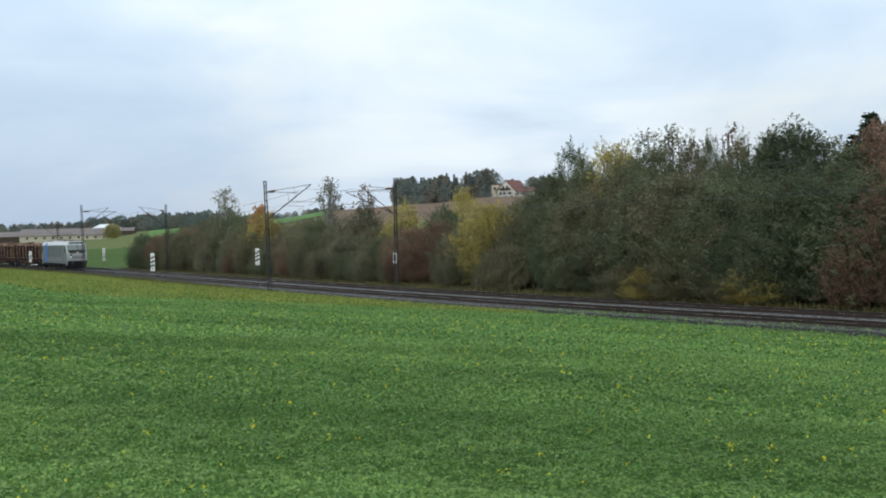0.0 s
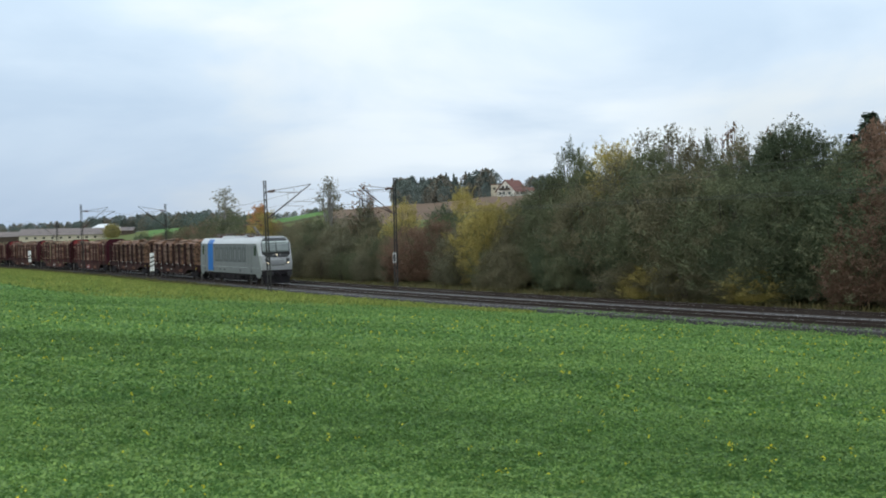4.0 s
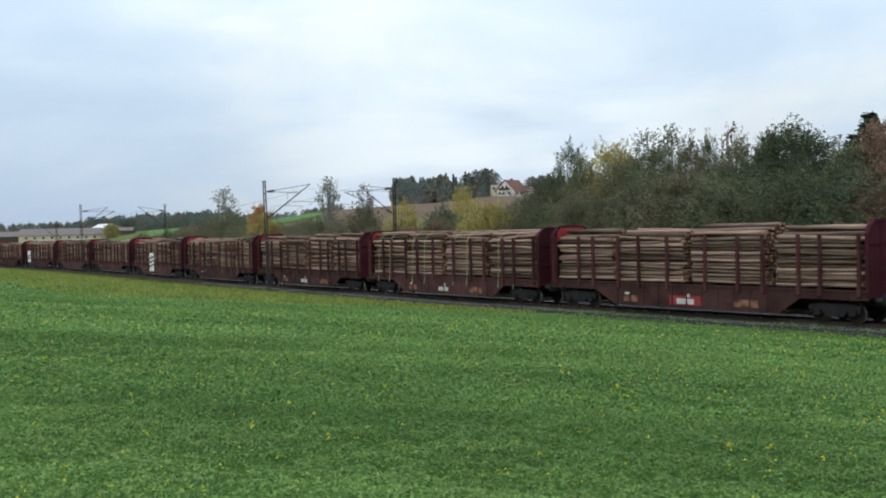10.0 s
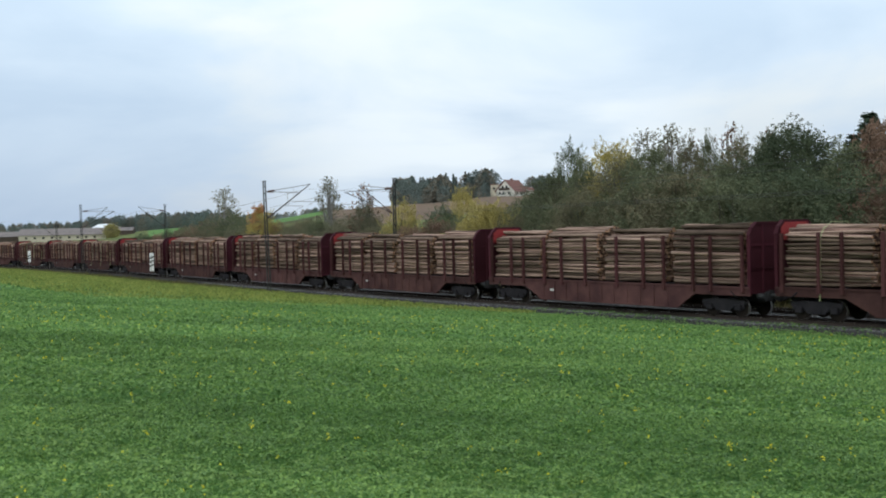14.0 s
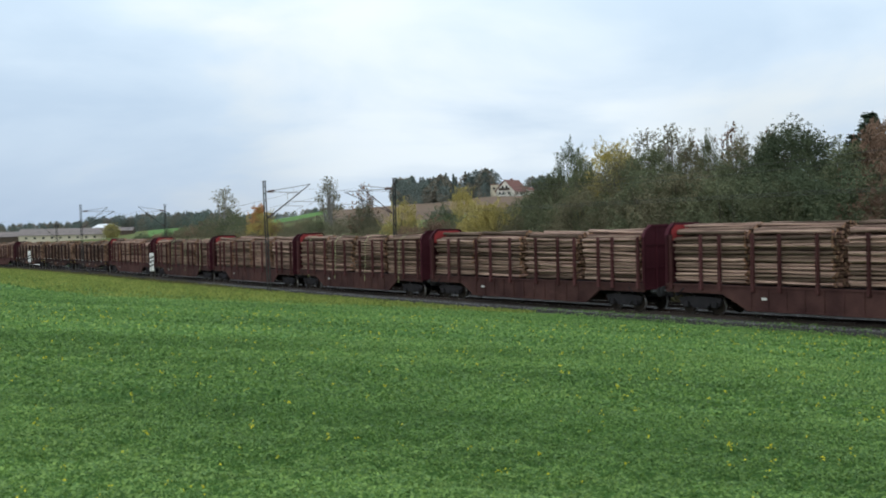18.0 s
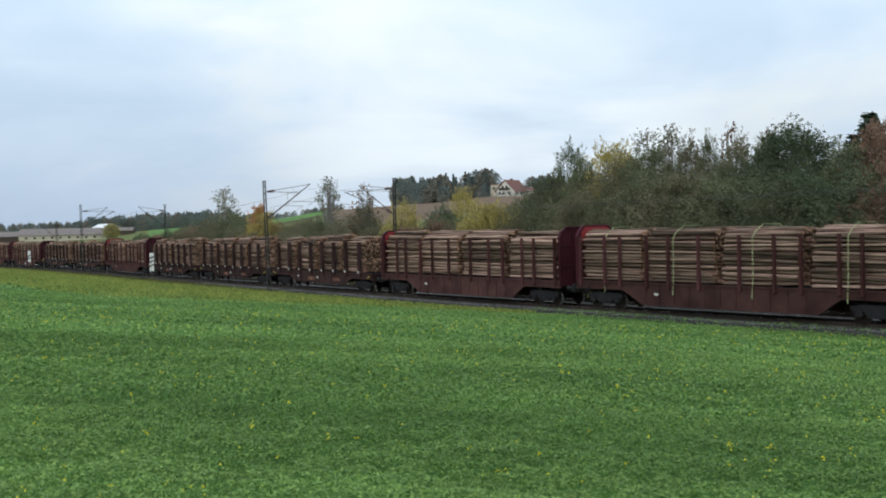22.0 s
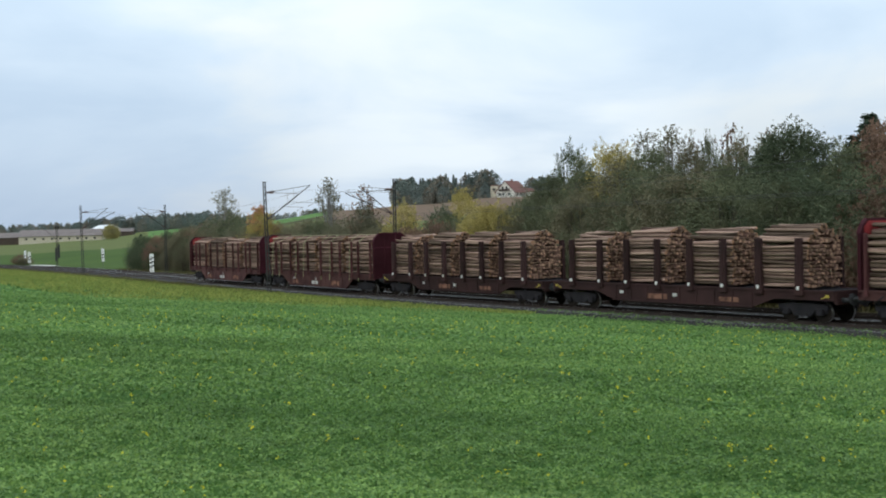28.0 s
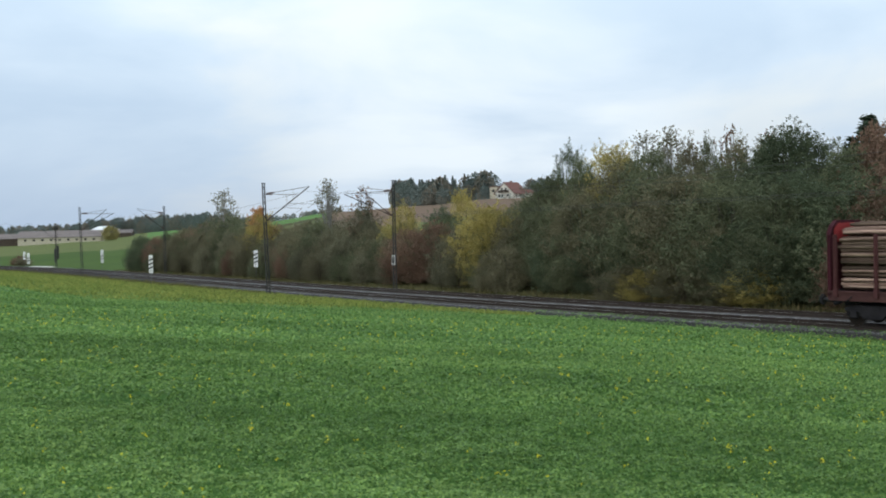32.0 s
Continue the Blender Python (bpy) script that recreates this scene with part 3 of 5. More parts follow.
def build_wagon_a():
    """A heavy stake wagon with bare ends and eight broad stakes a side."""
    t = thing("stake_wagon", "dark brown bogie stake wagon carrying four stacks of logs", "freight wagon", "wagons of the timber train")
    for y in (-1.32, 1.32):
        bm = bmesh.new()
        prism(bm, [(-9.3, 1.02), (-9.3, 1.44), (9.3, 1.44), (9.3, 1.02), (6.1, 1.02), (4.9, 0.60), (-4.4, 0.60), (-5.7, 1.02)], y - 0.05, y + 0.05)
        prism(bm, [(-9.3, 1.36), (-9.3, 1.46), (9.3, 1.46), (9.3, 1.36)], y - 0.1, y + 0.1)
        prism(bm, [(-4.4, 0.57), (-4.4, 0.64), (4.9, 0.64), (4.9, 0.57)], y - 0.1, y + 0.1)
        for x in np.arange(-4.2, 5.0, 1.13):
            box(bm, x - 0.04, x + 0.04, y - 0.09, y + 0.09, 0.62, 1.4)
        part("side_sill", bm, M["brown"], t)
    bm = bmesh.new()
    box(bm, -9.25, 9.25, -1.25, 1.25, 1.30, 1.42)
    box(bm, -9.3, 9.3, -0.25, 0.25, 0.85, 1.30)
    for x in A_STAKES:
        box(bm, x - 0.11, x + 0.11, -1.25, 1.25, 1.42, 1.52)
    part("floor", bm, M["under"], t)
    for x in (-9.3, 9.3):
        bm = bmesh.new()
        box(bm, x - 0.06, x + 0.06, -1.3, 1.3, 0.85, 1.46, 0.02)
        part("headstock", bm, M["brown"], t)
    for x in A_STAKES:
        for y in (-1.40, 1.40):
            st = stake(x, y * 1.02, 0.44, 0.22, 1.22, 3.74, t, M["brown"])
            bm = bmesh.new()
            k = -1 if y < 0 else 1
            box(bm, x - 0.07, x + 0.07, y + k * 0.12, y + k * 0.155, 1.46, 1.62, 0.01)
            part("reflector", bm, M["reflector"], st, "small white reflector")
    for x in (-7.43, 7.43):
        bogie(x, t)
    for d in (-1, 1):
        buffers(9.36 * d, d, t)
        for y in (-1.36, 1.36):
            bm = bmesh.new()
            tube(bm, (8.6 * d, y, 1.08), (9.0 * d, y * 1.03, 1.22), 0.028, n=6)
            box(bm, 8.96 * d - 0.09, 8.96 * d + 0.09, y * 1.03 - 0.02, y * 1.03 + 0.02, 1.16, 1.27)
            part("brake_lever", bm, M["yellow"], t, "small yellow lever")
    for y in (-1.385, 1.385):
        for x0, x1, z0, z1 in ((-0.12, 0.16, 0.90, 1.06), (-3.9, -3.62, 0.94, 1.08), (-1.9, -0.5, 0.74, 1.0), (2.9, 4.1, 0.78, 1.0)):
            bm = bmesh.new()
            box(bm, x0, x1, y - 0.006, y + 0.006, z0, z1)
            part("lettering_panel", bm, M["rust_patch"] if x1 - x0 > 1 else M["placard"], t, "rust-red worn patch" if x1 - x0 > 1 else "worn lettering panel")
    for x in (-2.2, 1.8):
        bm = bmesh.new()
        box(bm, x - 0.5, x + 0.5, -0.7, 0.7, 0.55, 0.95, 0.03)
        tube(bm, (x + 0.7, -0.5, 0.75), (x + 0.7, 0.5, 0.75), 0.16, n=10)
        part("brake_gear", bm, M["under"], t)
    return t


def build_wagon_b(marked, patched=False):
    """A long red stake wagon with steel end walls and slender stakes."""
    t = thing("end_wall_wagon", "faded red bogie stake wagon with end walls, loaded with logs", "freight wagon", "wagons of the timber train")
    for y in (-1.33, 1.33):
        bm = bmesh.new()
        prism(bm, [(-10.15, 1.05), (-10.15, 1.46), (10.15, 1.46), (10.15, 1.05), (6.7, 1.05), (5.6, 0.36), (-5.2, 0.36), (-6.6, 1.05)], y - 0.05, y + 0.05)
        prism(bm, [(-10.15, 1.38), (-10.15, 1.47), (10.15, 1.47), (10.15, 1.38)], y - 0.1, y + 0.1)
        prism(bm, [(-5.2, 0.32), (-5.2, 0.40), (5.6, 0.40), (5.6, 0.32)], y - 0.1, y + 0.1)
        for x in np.arange(-4.9, 5.5, 0.98):
            box(bm, x - 0.04, x + 0.04, y - 0.09, y + 0.09, 0.38, 1.40)
        part("side_sill", bm, M["red"], t)
    bm = bmesh.new()
    box(bm, -10.1, 10.1, -1.26, 1.26, 1.30, 1.42)
    box(bm, -10.1, 10.1, -0.28, 0.28, 0.75, 1.30)
    for x in B_STAKES:
        box(bm, x - 0.1, x + 0.1, -1.26, 1.26, 1.42, 1.52)
    part("floor", bm, M["under"], t)
    for d in (-1, 1):
        x = 10.1 * d
        w = [(-1.36, 1.15), (1.36, 1.15), (1.36, 3.86), (1.18, 4.16), (0.86, 4.42), (-0.86, 4.42), (-1.18, 4.16), (-1.36, 3.86)]
        bm = bmesh.new()
        prism(bm, w, x - 0.03, x + 0.03, axis="x")
        wall = part("end_wall", bm, M["wall_red_shaded"], t, "red ribbed steel end wall, darkened as in shade")
        for y in (-1.33, -0.45, 0.45, 1.33):
            bm = bmesh.new()
            box(bm, x - 0.08, x + 0.08, y - 0.05, y + 0.05, 1.15, 3.86 if abs(y) > 1 else 4.36)
            part("wall_post", bm, M["wall_red_shaded"], wall)
        for z in (1.2, 2.3, 3.4):
            bm = bmesh.new()
            box(bm, x - 0.07, x + 0.07, -1.27, 1.27, z - 0.05, z + 0.05)
            part("wall_rib", bm, M["wall_red_shaded"], wall)
        bm = bmesh.new()
        for a, b in ((3, 4), (4, 5), (5, 6)):
            (ya, za), (yb, zb) = w[a], w[b]
            dy, dz = yb - ya, zb - za
            n = Vector((-dz, dy)).normalized() * 0.05
            prism(bm, [(ya + n[0], za + n[1]), (yb + n[0], zb + n[1]), (yb - n[0], zb - n[1]), (ya - n[0], za - n[1])], x - 0.1, x + 0.1, axis="x")
        for k in (-1, 1):
            prism(bm, [(1.31 * k, 3.84), (1.41 * k, 3.84), (1.23 * k, 4.18), (1.13 * k, 4.14)], x - 0.1, x + 0.1, axis="x")
        part("top_rail", bm, M["wall_red_shaded"], wall, "bent rail along the top edge")
        buffers(10.18 * d, d, t)
        if d < 0:
            bm = bmesh.new()
            prism(bm, [(-1.1, 3.55), (1.1, 3.55), (1.1, 4.1), (0.8, 4.36), (-0.8, 4.36), (-1.1, 4.1)], x + 0.085, x + 0.095, axis="x")
            part("inner_panel", bm, M["bright_red"], wall, "bright red inner panel")
    for x in B_STAKES:
        for y in (-1.40, 1.40):
            stake(x, y * 1.02, 0.18, 0.17, 1.2, 3.86, t, M["stake"])
    for x in (-8.25, 8.25):
        bogie(x, t)
    for y in (-1.39, 1.39):
        for x0, x1, z0, z1, m in ((-0.66, 0.46, 0.50, 0.76, "placard"), (-0.05, 0.18, 0.84, 1.0, "placard"), (2.9, 4.4, 0.50, 0.86, "rust_patch"), (-4.4, -3.4, 0.48, 0.80, "rust_patch"))[:4 if marked else 0] + ((-4.3, -4.0, 0.84, 0.96, "placard"), (2.4, 3.2, 0.72, 0.86, "red")):
            bm = bmesh.new()
            box(bm, x0, x1, y - 0.006, y + 0.006, z0, z1)
            part("lettering_panel", bm, M[m], t, "worn lettering panel")
        if patched:
            bm = bmesh.new()
            box(bm, -1.15, 1.05, y * 0.9965 - 0.005, y * 0.9965 + 0.005, 0.44, 0.90)
            part("red_panel", bm, M["bright_red"], t, "fresh red paint round the lettering panel")
        bm = bmesh.new()
        for d in (-1, 1):
            tube(bm, (9.3 * d, y, 1.0), (9.0 * d, y, 1.25), 0.03, n=6)
        part("step_iron", bm, M["under"], t)
    for x in (-3.0, 0.5, 3.2):
        bm = bmesh.new()
        box(bm, x - 0.6, x + 0.6, -0.7, 0.7, 0.5, 0.95, 0.03)
        part("brake_gear", bm, M["under"], t)
    return t


# ---- logs ----
def log_meshes(n, length):
    out = []
    for k in range(n):
        rng = random.Random(100 + k)
        bm = bmesh.new()
        steps, r = 4, 1.0
        off = [Vector((0, rng.uniform(-.14, .14), rng.uniform(-.14, .14))) for _ in range(steps + 1)]
        rings = []
        for i in range(steps + 1):
            x = length * (i / steps - 0.5)
            rr = (1.08 - 0.16 * i / steps) * rng.uniform(0.95, 1.05)
            rings.append([bm.verts.new((x, off[i].y + rr * math.cos(2 * math.pi * q / 8), off[i].z + rr * math.sin(2 * math.pi * q / 8))) for q in range(8)])
        for i in range(steps):
            for q in range(8):
                f = bm.faces.new((rings[i][q], rings[i][(q + 1) % 8], rings[i + 1][(q + 1) % 8], rings[i + 1][q]))
                f.smooth = True
        for ring in (rings[0][::-1], rings[-1]):
            bm.faces.new(ring).material_index = 1
        out.append(to_mesh("log", bm, [M["bark"], M["cut"]]))
    return out


def build_stack(length, seed, pool, label, crown=0.42, straps=(), top=2.28):
    """A stack of logs lying along the wagon; z = 0 at its foot."""
    rng = random.Random(seed)
    t = thing("log_stack", label, "log stack", "log stacks on the train")
    half, pitch = 1.27, 0.186
    slots, row = [], 0
    while True:
        z = 0.09 + row * pitch * 0.93
        if z > top + crown:
            break
        w = half - 0.11 if z < top else (half - 0.11) * max(0.0, 1 - ((z - top) / (crown + 0.10)) ** 1.25) ** 0.75
        n = max(1, int(round(2 * w / pitch)))
        shift = 0.5 * (row % 2)
        for k in range(n + 1 - row % 2):
            y = -w + 2 * w * (k + shift) / n + (rng.uniform(-0.03, 0.03) if 0 < k < n else rng.uniform(0, 0.05) * (1 if k == 0 else -1))
            slots.append((y, z + rng.uniform(-0.03, 0.03) + (rng.uniform(-0.04, 0.10) if z > top else 0), k == 0, z))
        row += 1
    tops = {}
    for i, (y, z, e, zz) in enumerate(slots):
        key = round(y / 0.186)
        if key not in tops or slots[tops[key]][1] < z:
            tops[key] = i
    shell = set(tops.values()) | {i for i, q in enumerate(slots) if q[2]}
    core = bmesh.new()
    for i, (y, z, e, zz) in enumerate(slots):
        r = rng.choice((0.058, 0.068, 0.076, 0.082, 0.088, 0.094, 0.104))
        if e:
            r = rng.choice((0.066, 0.074, 0.080, 0.084, 0.090))
        dx = rng.gauss(0, 0.05)
        ty, tz = rng.gauss(0, 0.007), rng.gauss(0, 0.009 if z < top else 0.014)
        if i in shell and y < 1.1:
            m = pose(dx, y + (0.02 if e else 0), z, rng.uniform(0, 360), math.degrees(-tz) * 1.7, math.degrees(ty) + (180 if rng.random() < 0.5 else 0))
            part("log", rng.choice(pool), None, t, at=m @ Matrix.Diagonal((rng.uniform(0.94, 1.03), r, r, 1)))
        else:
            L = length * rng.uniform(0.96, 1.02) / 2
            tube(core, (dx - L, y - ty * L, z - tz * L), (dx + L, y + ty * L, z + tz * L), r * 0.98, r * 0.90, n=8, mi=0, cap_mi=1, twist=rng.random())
    pile = part("log_core", core, [M["bark_pile_shaded"], M["cut_pile"]], t)
    pile["kind"] = "stuff"
    for x in straps:
        bm = bmesh.new()
        prof = [(-half - 0.17, -0.62), (-half - 0.10, 0.3), (-half - 0.06, top - 0.05), (-half + 0.20, top + 0.26), (-0.55, top + crown + 0.12), (0.55, top + crown + 0.12),
                (half - 0.20, top + 0.26), (half + 0.06, top - 0.05), (half + 0.10, 0.3), (half + 0.17, -0.62)]
        for (ya, za), (yb, zb) in zip(prof, prof[1:]):
            n = Vector((-(zb - za), yb - ya)).normalized() * 0.02
            prism(bm, [(ya, za), (yb, zb), (yb + n[0], zb + n[1]), (ya + n[0], za + n[1])], x - 0.017, x + 0.017, axis="x")
        part("lashing_strap", bm, M["strap"], t, "pale webbing strap over the logs")
    return t


# ---- locomotive ----
def front_x(z):
    """How far the cab front reaches at a height."""
    return float(np.interp(z, [0.5, 0.95, 1.55, 2.0, 2.45, 2.6, 3.0, 3.4, 3.8, 4.05, 4.22], [8.88, 8.97, 9.08, 9.08, 8.96, 8.88, 8.72, 8.62, 8.54, 8.48, 8.40]))


def half_w(z):
    return float(np.interp(z, [0.5, 0.95, 1.2, 3.7, 3.9, 4.1, 4.22], [1.44, 1.46, 1.485, 1.485, 1.39, 1.22, 1.06]))


def side_w(z, x):
    """Half width of the body at a height, drawn in towards the cab front."""
    ax = abs(x)
    k = np.clip((ax - 7.2) / 1.85, 0, 1)
    return half_w(z) * (1 - 0.055 * k * k)


def cab_point(y, z, out=0.0):
    """On the cab front: y from -1 to 1 across."""
    w = side_w(z, front_x(z))
    x = front_x(z) - 0.13 * abs(y) ** 3.0
    return Vector((x + out, y * w, z))


def end_x(x, d):
    """A place on the front (d = 1) or on the rear cab, which is shorter."""
    return x if d > 0 else -(7.0 + (x - 7.0) * 0.735)


def cab_patch(corners, m, name, parent, d=1, out=0.012, label="", ny=8, nz=5, thick=0.03):
    """A curved panel on a cab front: corners (y0 bottom, y1 bottom, y0 top, y1 top, z0, z1)."""
    a0, a1, b0, b1, z0, z1 = corners
    bm = bmesh.new()
    P = [[None] * (ny + 1) for _ in range(nz + 1)]
    Q = [[None] * (ny + 1) for _ in range(nz + 1)]
    for j in range(nz + 1):
        v = j / nz
        for i in range(ny + 1):
            u = i / ny
            y = (a0 + (a1 - a0) * u) * (1 - v) + (b0 + (b1 - b0) * u) * v
            p = cab_point(y, z0 + (z1 - z0) * v, out)
            q = cab_point(y, z0 + (z1 - z0) * v, out - thick)
            P[j][i], Q[j][i] = bm.verts.new((end_x(p.x, d), p.y * d, p.z)), bm.verts.new((end_x(q.x, d), q.y * d, q.z))
    for j in range(nz):
        for i in range(ny):
            bm.faces.new((P[j][i], P[j][i + 1], P[j + 1][i + 1], P[j + 1][i])).smooth = True
    edge = [(0, i) for i in range(ny + 1)] + [(j, ny) for j in range(1, nz + 1)] + [(nz, i) for i in range(ny - 1, -1, -1)] + [(j, 0) for j in range(nz - 1, 0, -1)]
    for (j, i), (k, l) in zip(edge, edge[1:] + edge[:1]):
        bm.faces.new((P[j][i], Q[j][i], Q[k][l], P[k][l]))
    return part(name, bm, m, parent, label)


def side_panel(name, x0, x1, z0, z1, m, parent, out=0.006, label="", slant=0.0, side=-1, thick=0.02):
    bm = bmesh.new()
    n = max(1, int((x1 - x0) / 0.5))
    zs = [z0] + [z for z in (1.2, 3.45, 3.7, 3.8, 3.9, 4.1) if z0 + 0.01 < z < z1 - 0.01] + [z1]
    for a, b in zip(zs, zs[1:]):
        for k in range(n):
            xa, xb = x0 + (x1 - x0) * k / n, x0 + (x1 - x0) * (k + 1) / n
            c = []
            for o in (out, out - thick):
                for x, z in ((xa, a), (xb, a), (xb, b), (xa, b)):
                    xs = x + slant * (z - z0)
                    c.append(bm.verts.new((xs, side * (side_w(z, xs) + o), z)))
            bm.faces.new(c[:4])
            bm.faces.new(c[:3:-1])
            for q in range(4):
                bm.faces.new((c[q], c[(q + 1) % 4], c[4 + (q + 1) % 4], c[4 + q]))
    return part(name, bm, m, parent, label)


def build_loco():
    t = thing("electric_locomotive", "grey and white electric locomotive with a blue band", "locomotive")
    zs = [0.95, 1.2, 1.34, 1.6, 2.0, 2.3, 2.6, 2.9, 3.2, 3.45, 3.7, 3.8, 3.9, 4.1, 4.22]
    ys = [-1, -0.9, -0.75, -0.5, -0.25, 0, 0.25, 0.5, 0.75, 0.9, 1]
    xs = np.linspace(-7.0, 7.0, 29)

    def ring(z):
        R = [cab_point(y, z) for y in ys]
        xe = R[0].x
        # the seam between cab and body paint slants
        xb = min(xe - 0.04, 7.75 + (3.6 - z) * 0.43)
        out = list(np.linspace(xe, xb, 5)[1:]) + list(np.linspace(xb, 7.0, 5)[1:])
        back = list(np.linspace(7.0, xb, 5)[:-1]) + list(np.linspace(xb, xe, 5)[:-1])
        for x in out:
            R.append(Vector((x, side_w(z, x), z)))
        R += [Vector((x, side_w(z, x), z)) for x in xs[::-1][1:-1]]
        for x in back:
            R.append(Vector((-x, side_w(z, x), z)))
        R += [Vector((-cab_point(y, z).x, cab_point(y, z).y, z)) for y in ys[::-1]]
        for x in out:
            R.append(Vector((-x, -side_w(z, x), z)))
        R += [Vector((x, -side_w(z, x), z)) for x in xs[1:-1]]
        for x in back:
            R.append(Vector((x, -side_w(z, x), z)))
        for v in R:
            if v.x < -7.0:
                v.x = end_x(-v.x, -1)
        return R

    lower, upper = bmesh.new(), bmesh.new()
    for bm, levels in ((lower, [z for z in zs if z <= 3.7]), (upper, [z for z in zs if z >= 3.7])):
        rows = [[bm.verts.new(p) for p in ring(z)] for z in levels]
        n = len(rows[0])
        for a, b in zip(rows, rows[1:]):
            for k in range(n):
                f = bm.faces.new((a[k], a[(k + 1) % n], b[(k + 1) % n], b[k]))
                f.smooth = False
                c = f.calc_center_median()
                if bm is lower and (k < 14 or 54 <= k < 64 or k >= 104):
                    f.material_index = 1 if c.z > 2.55 else 2 if c.z > 1.3 else 3
        if bm is upper:
            bm.faces.new(rows[-1])
    part("body", lower, [M["loco_grey"], M["loco_white"], M["loco_silver"], M["under"]], t)
    part("roof", upper, M["loco_white"], t, "white chamfered roof")
    # skirts, floor, side details
    bm = bmesh.new()
    box(bm, -8.3, 8.3, -1.35, 1.35, 0.75, 1.02)
    part("underframe", bm, M["under"], t)
    for d in (-1, 1):
        bm = bmesh.new()
        for y in (-1.40, 1.40):
            prism(bm, [(end_x(7.05, d), 1.2), (end_x(8.55, d), 1.2), (end_x(8.4, d), 0.62), (end_x(7.75, d), 0.62)], y - 0.03, y + 0.03)
        part("end_skirt", bm, M["loco_grey"], t)
        bm = bmesh.new()
        prism(bm, [(-1.25, 0.35), (1.25, 0.35), (1.3, 0.95), (-1.3, 0.95)], end_x(8.5, d), end_x(8.75, d), axis="x")
        part("buffer_beam", bm, M["under"], t)
        buffers(end_x(8.80, d), 1.4 if d > 0 else -1.5, t)
        # cab front
        cab_patch((-0.66, 0.66, -0.93, 0.93, 2.46, 2.72), M["loco_dark"], "light_bar", t, d, label="black band below the windscreen", nz=4)
        ws = cab_patch((-0.94, 0.94, -0.93, 0.93, 2.71, 3.94), M["loco_dark"], "windscreen_frame", t, d, 0.010, "black windscreen surround")
        for a, b in ((-0.89, -0.015), (0.015, 0.89)):
            cab_patch((a, b, a * 0.99, b * 0.99, 2.94, 3.70), M["screen"], "windscreen", ws, d, 0.022, "grey-green windscreen glass")
            cab_patch((a * 0.99, b * 0.99, a * 0.97, b * 0.97, 3.705, 3.92), M["blind"], "sun_blind", ws, d, 0.022, "pale lowered sun blind", nz=2)
        cab_patch((-0.93, 0.93, -0.90, 0.90, 3.93, 4.20), M["loco_visor"], "top_visor", ws, d, 0.014, "dark visor above the windscreen", nz=3)
        cab_patch((-0.46, 0.46, -0.50, 0.50, 1.72, 2.26), M["loco_panel"], "nose_panel", t, d, 0.014, "grey nose panel")
        for a, b in ((-0.81, -0.58), (0.58, 0.81)):
            lb = cab_patch((a * 0.93, b * 0.93, a * 1.03, b * 1.03, 1.86, 2.38), M["loco_dark"], "headlamp_box", t, d, 0.016, "black headlamp recess", ny=3, nz=3)
            c = cab_point((a + b) / 2, 1.97, 0.02)
            bm = bmesh.new()
            tube(bm, (end_x(c.x, d) - 0.02 * d, c.y * d, c.z), (end_x(c.x, d) + 0.03 * d, c.y * d, c.z), 0.068, n=12)
            part("headlamp", bm, M["lamp_on"] if d > 0 else M["lamp_off"], lb, "lit headlamp" if d > 0 else "unlit headlamp")
        c = cab_point(0, 2.70, 0.015)
        bm = bmesh.new()
        tube(bm, (end_x(c.x, d), 0, c.z), (end_x(c.x, d) + 0.03 * d, 0, c.z), 0.055, n=12)
        part("top_lamp", bm, M["lamp_on"] if d > 0 else M["lamp_off"], t, "middle headlamp")
        for y in (-0.42, 0.42):
            c = cab_point(y * 0.5, 2.70, 0.015)
            bm = bmesh.new()
            box(bm, end_x(c.x, d) - 0.02, end_x(c.x, d) + 0.02, c.y - 0.09, c.y + 0.09, c.z - 0.05, c.z + 0.05)
            part("marker_lamp", bm, M["lamp_off"], t)
        bm = bmesh.new()
        a, b = cab_point(0.06, 2.9, 0.05), cab_point(0.02, 3.5, 0.05)
        tube(bm, (end_x(a.x, d), a.y, a.z), (end_x(b.x, d), b.y, b.z), 0.015, n=5)
        part("wiper", bm, M["loco_dark"], t)
        # plough and pipes
        bm = bmesh.new()
        prism(bm, [(-1.2, 0.15), (1.2, 0.15), (1.1, 0.42), (-1.1, 0.42)], end_x(8.68, d), end_x(8.8, d), axis="x")
        part("plough", bm, M["under"], t)
    for side in (-1, 1):
        side_panel("blue_band", -5.80, -4.26, 1.06, 3.69, M["loco_blue"], t, label="bright blue vertical band", side=side)
        side_panel("blue_band", -5.72, -4.13, 3.71, 4.09, M["loco_blue"], t, 0.008, label="bright blue band on the roof slope", side=side)
        # the owner's big lettering as plain frames and bars
        x = -3.55
        for w in (1.03, 1.10, 0.36, 0.95, 1.01, 1.10, 1.10, 0.97):
            bars = [(x, x + 0.28, 1.98, 3.38)]
            if w > 0.5:
                bars += [(x + w - 0.36, x + w - 0.08, 1.98, 3.38), (x + 0.28, x + w - 0.36, 1.98, 2.20), (x + 0.28, x + w - 0.36, 3.16, 3.38)]
            for x0, x1, z0, z1 in bars:
                side_panel("letter_bar", x0, x1, z0, z1, M["loco_text"], t, label="plain dark grey lettering bar", side=side)
            x += w + 0.13
        for a, b in ((-7.50, -7.02), (7.04, 7.64)):
            side_panel("cab_window", a, b, 2.62, 3.50, M["glass"], t, label="dark cab side window", side=side, slant=0.04)
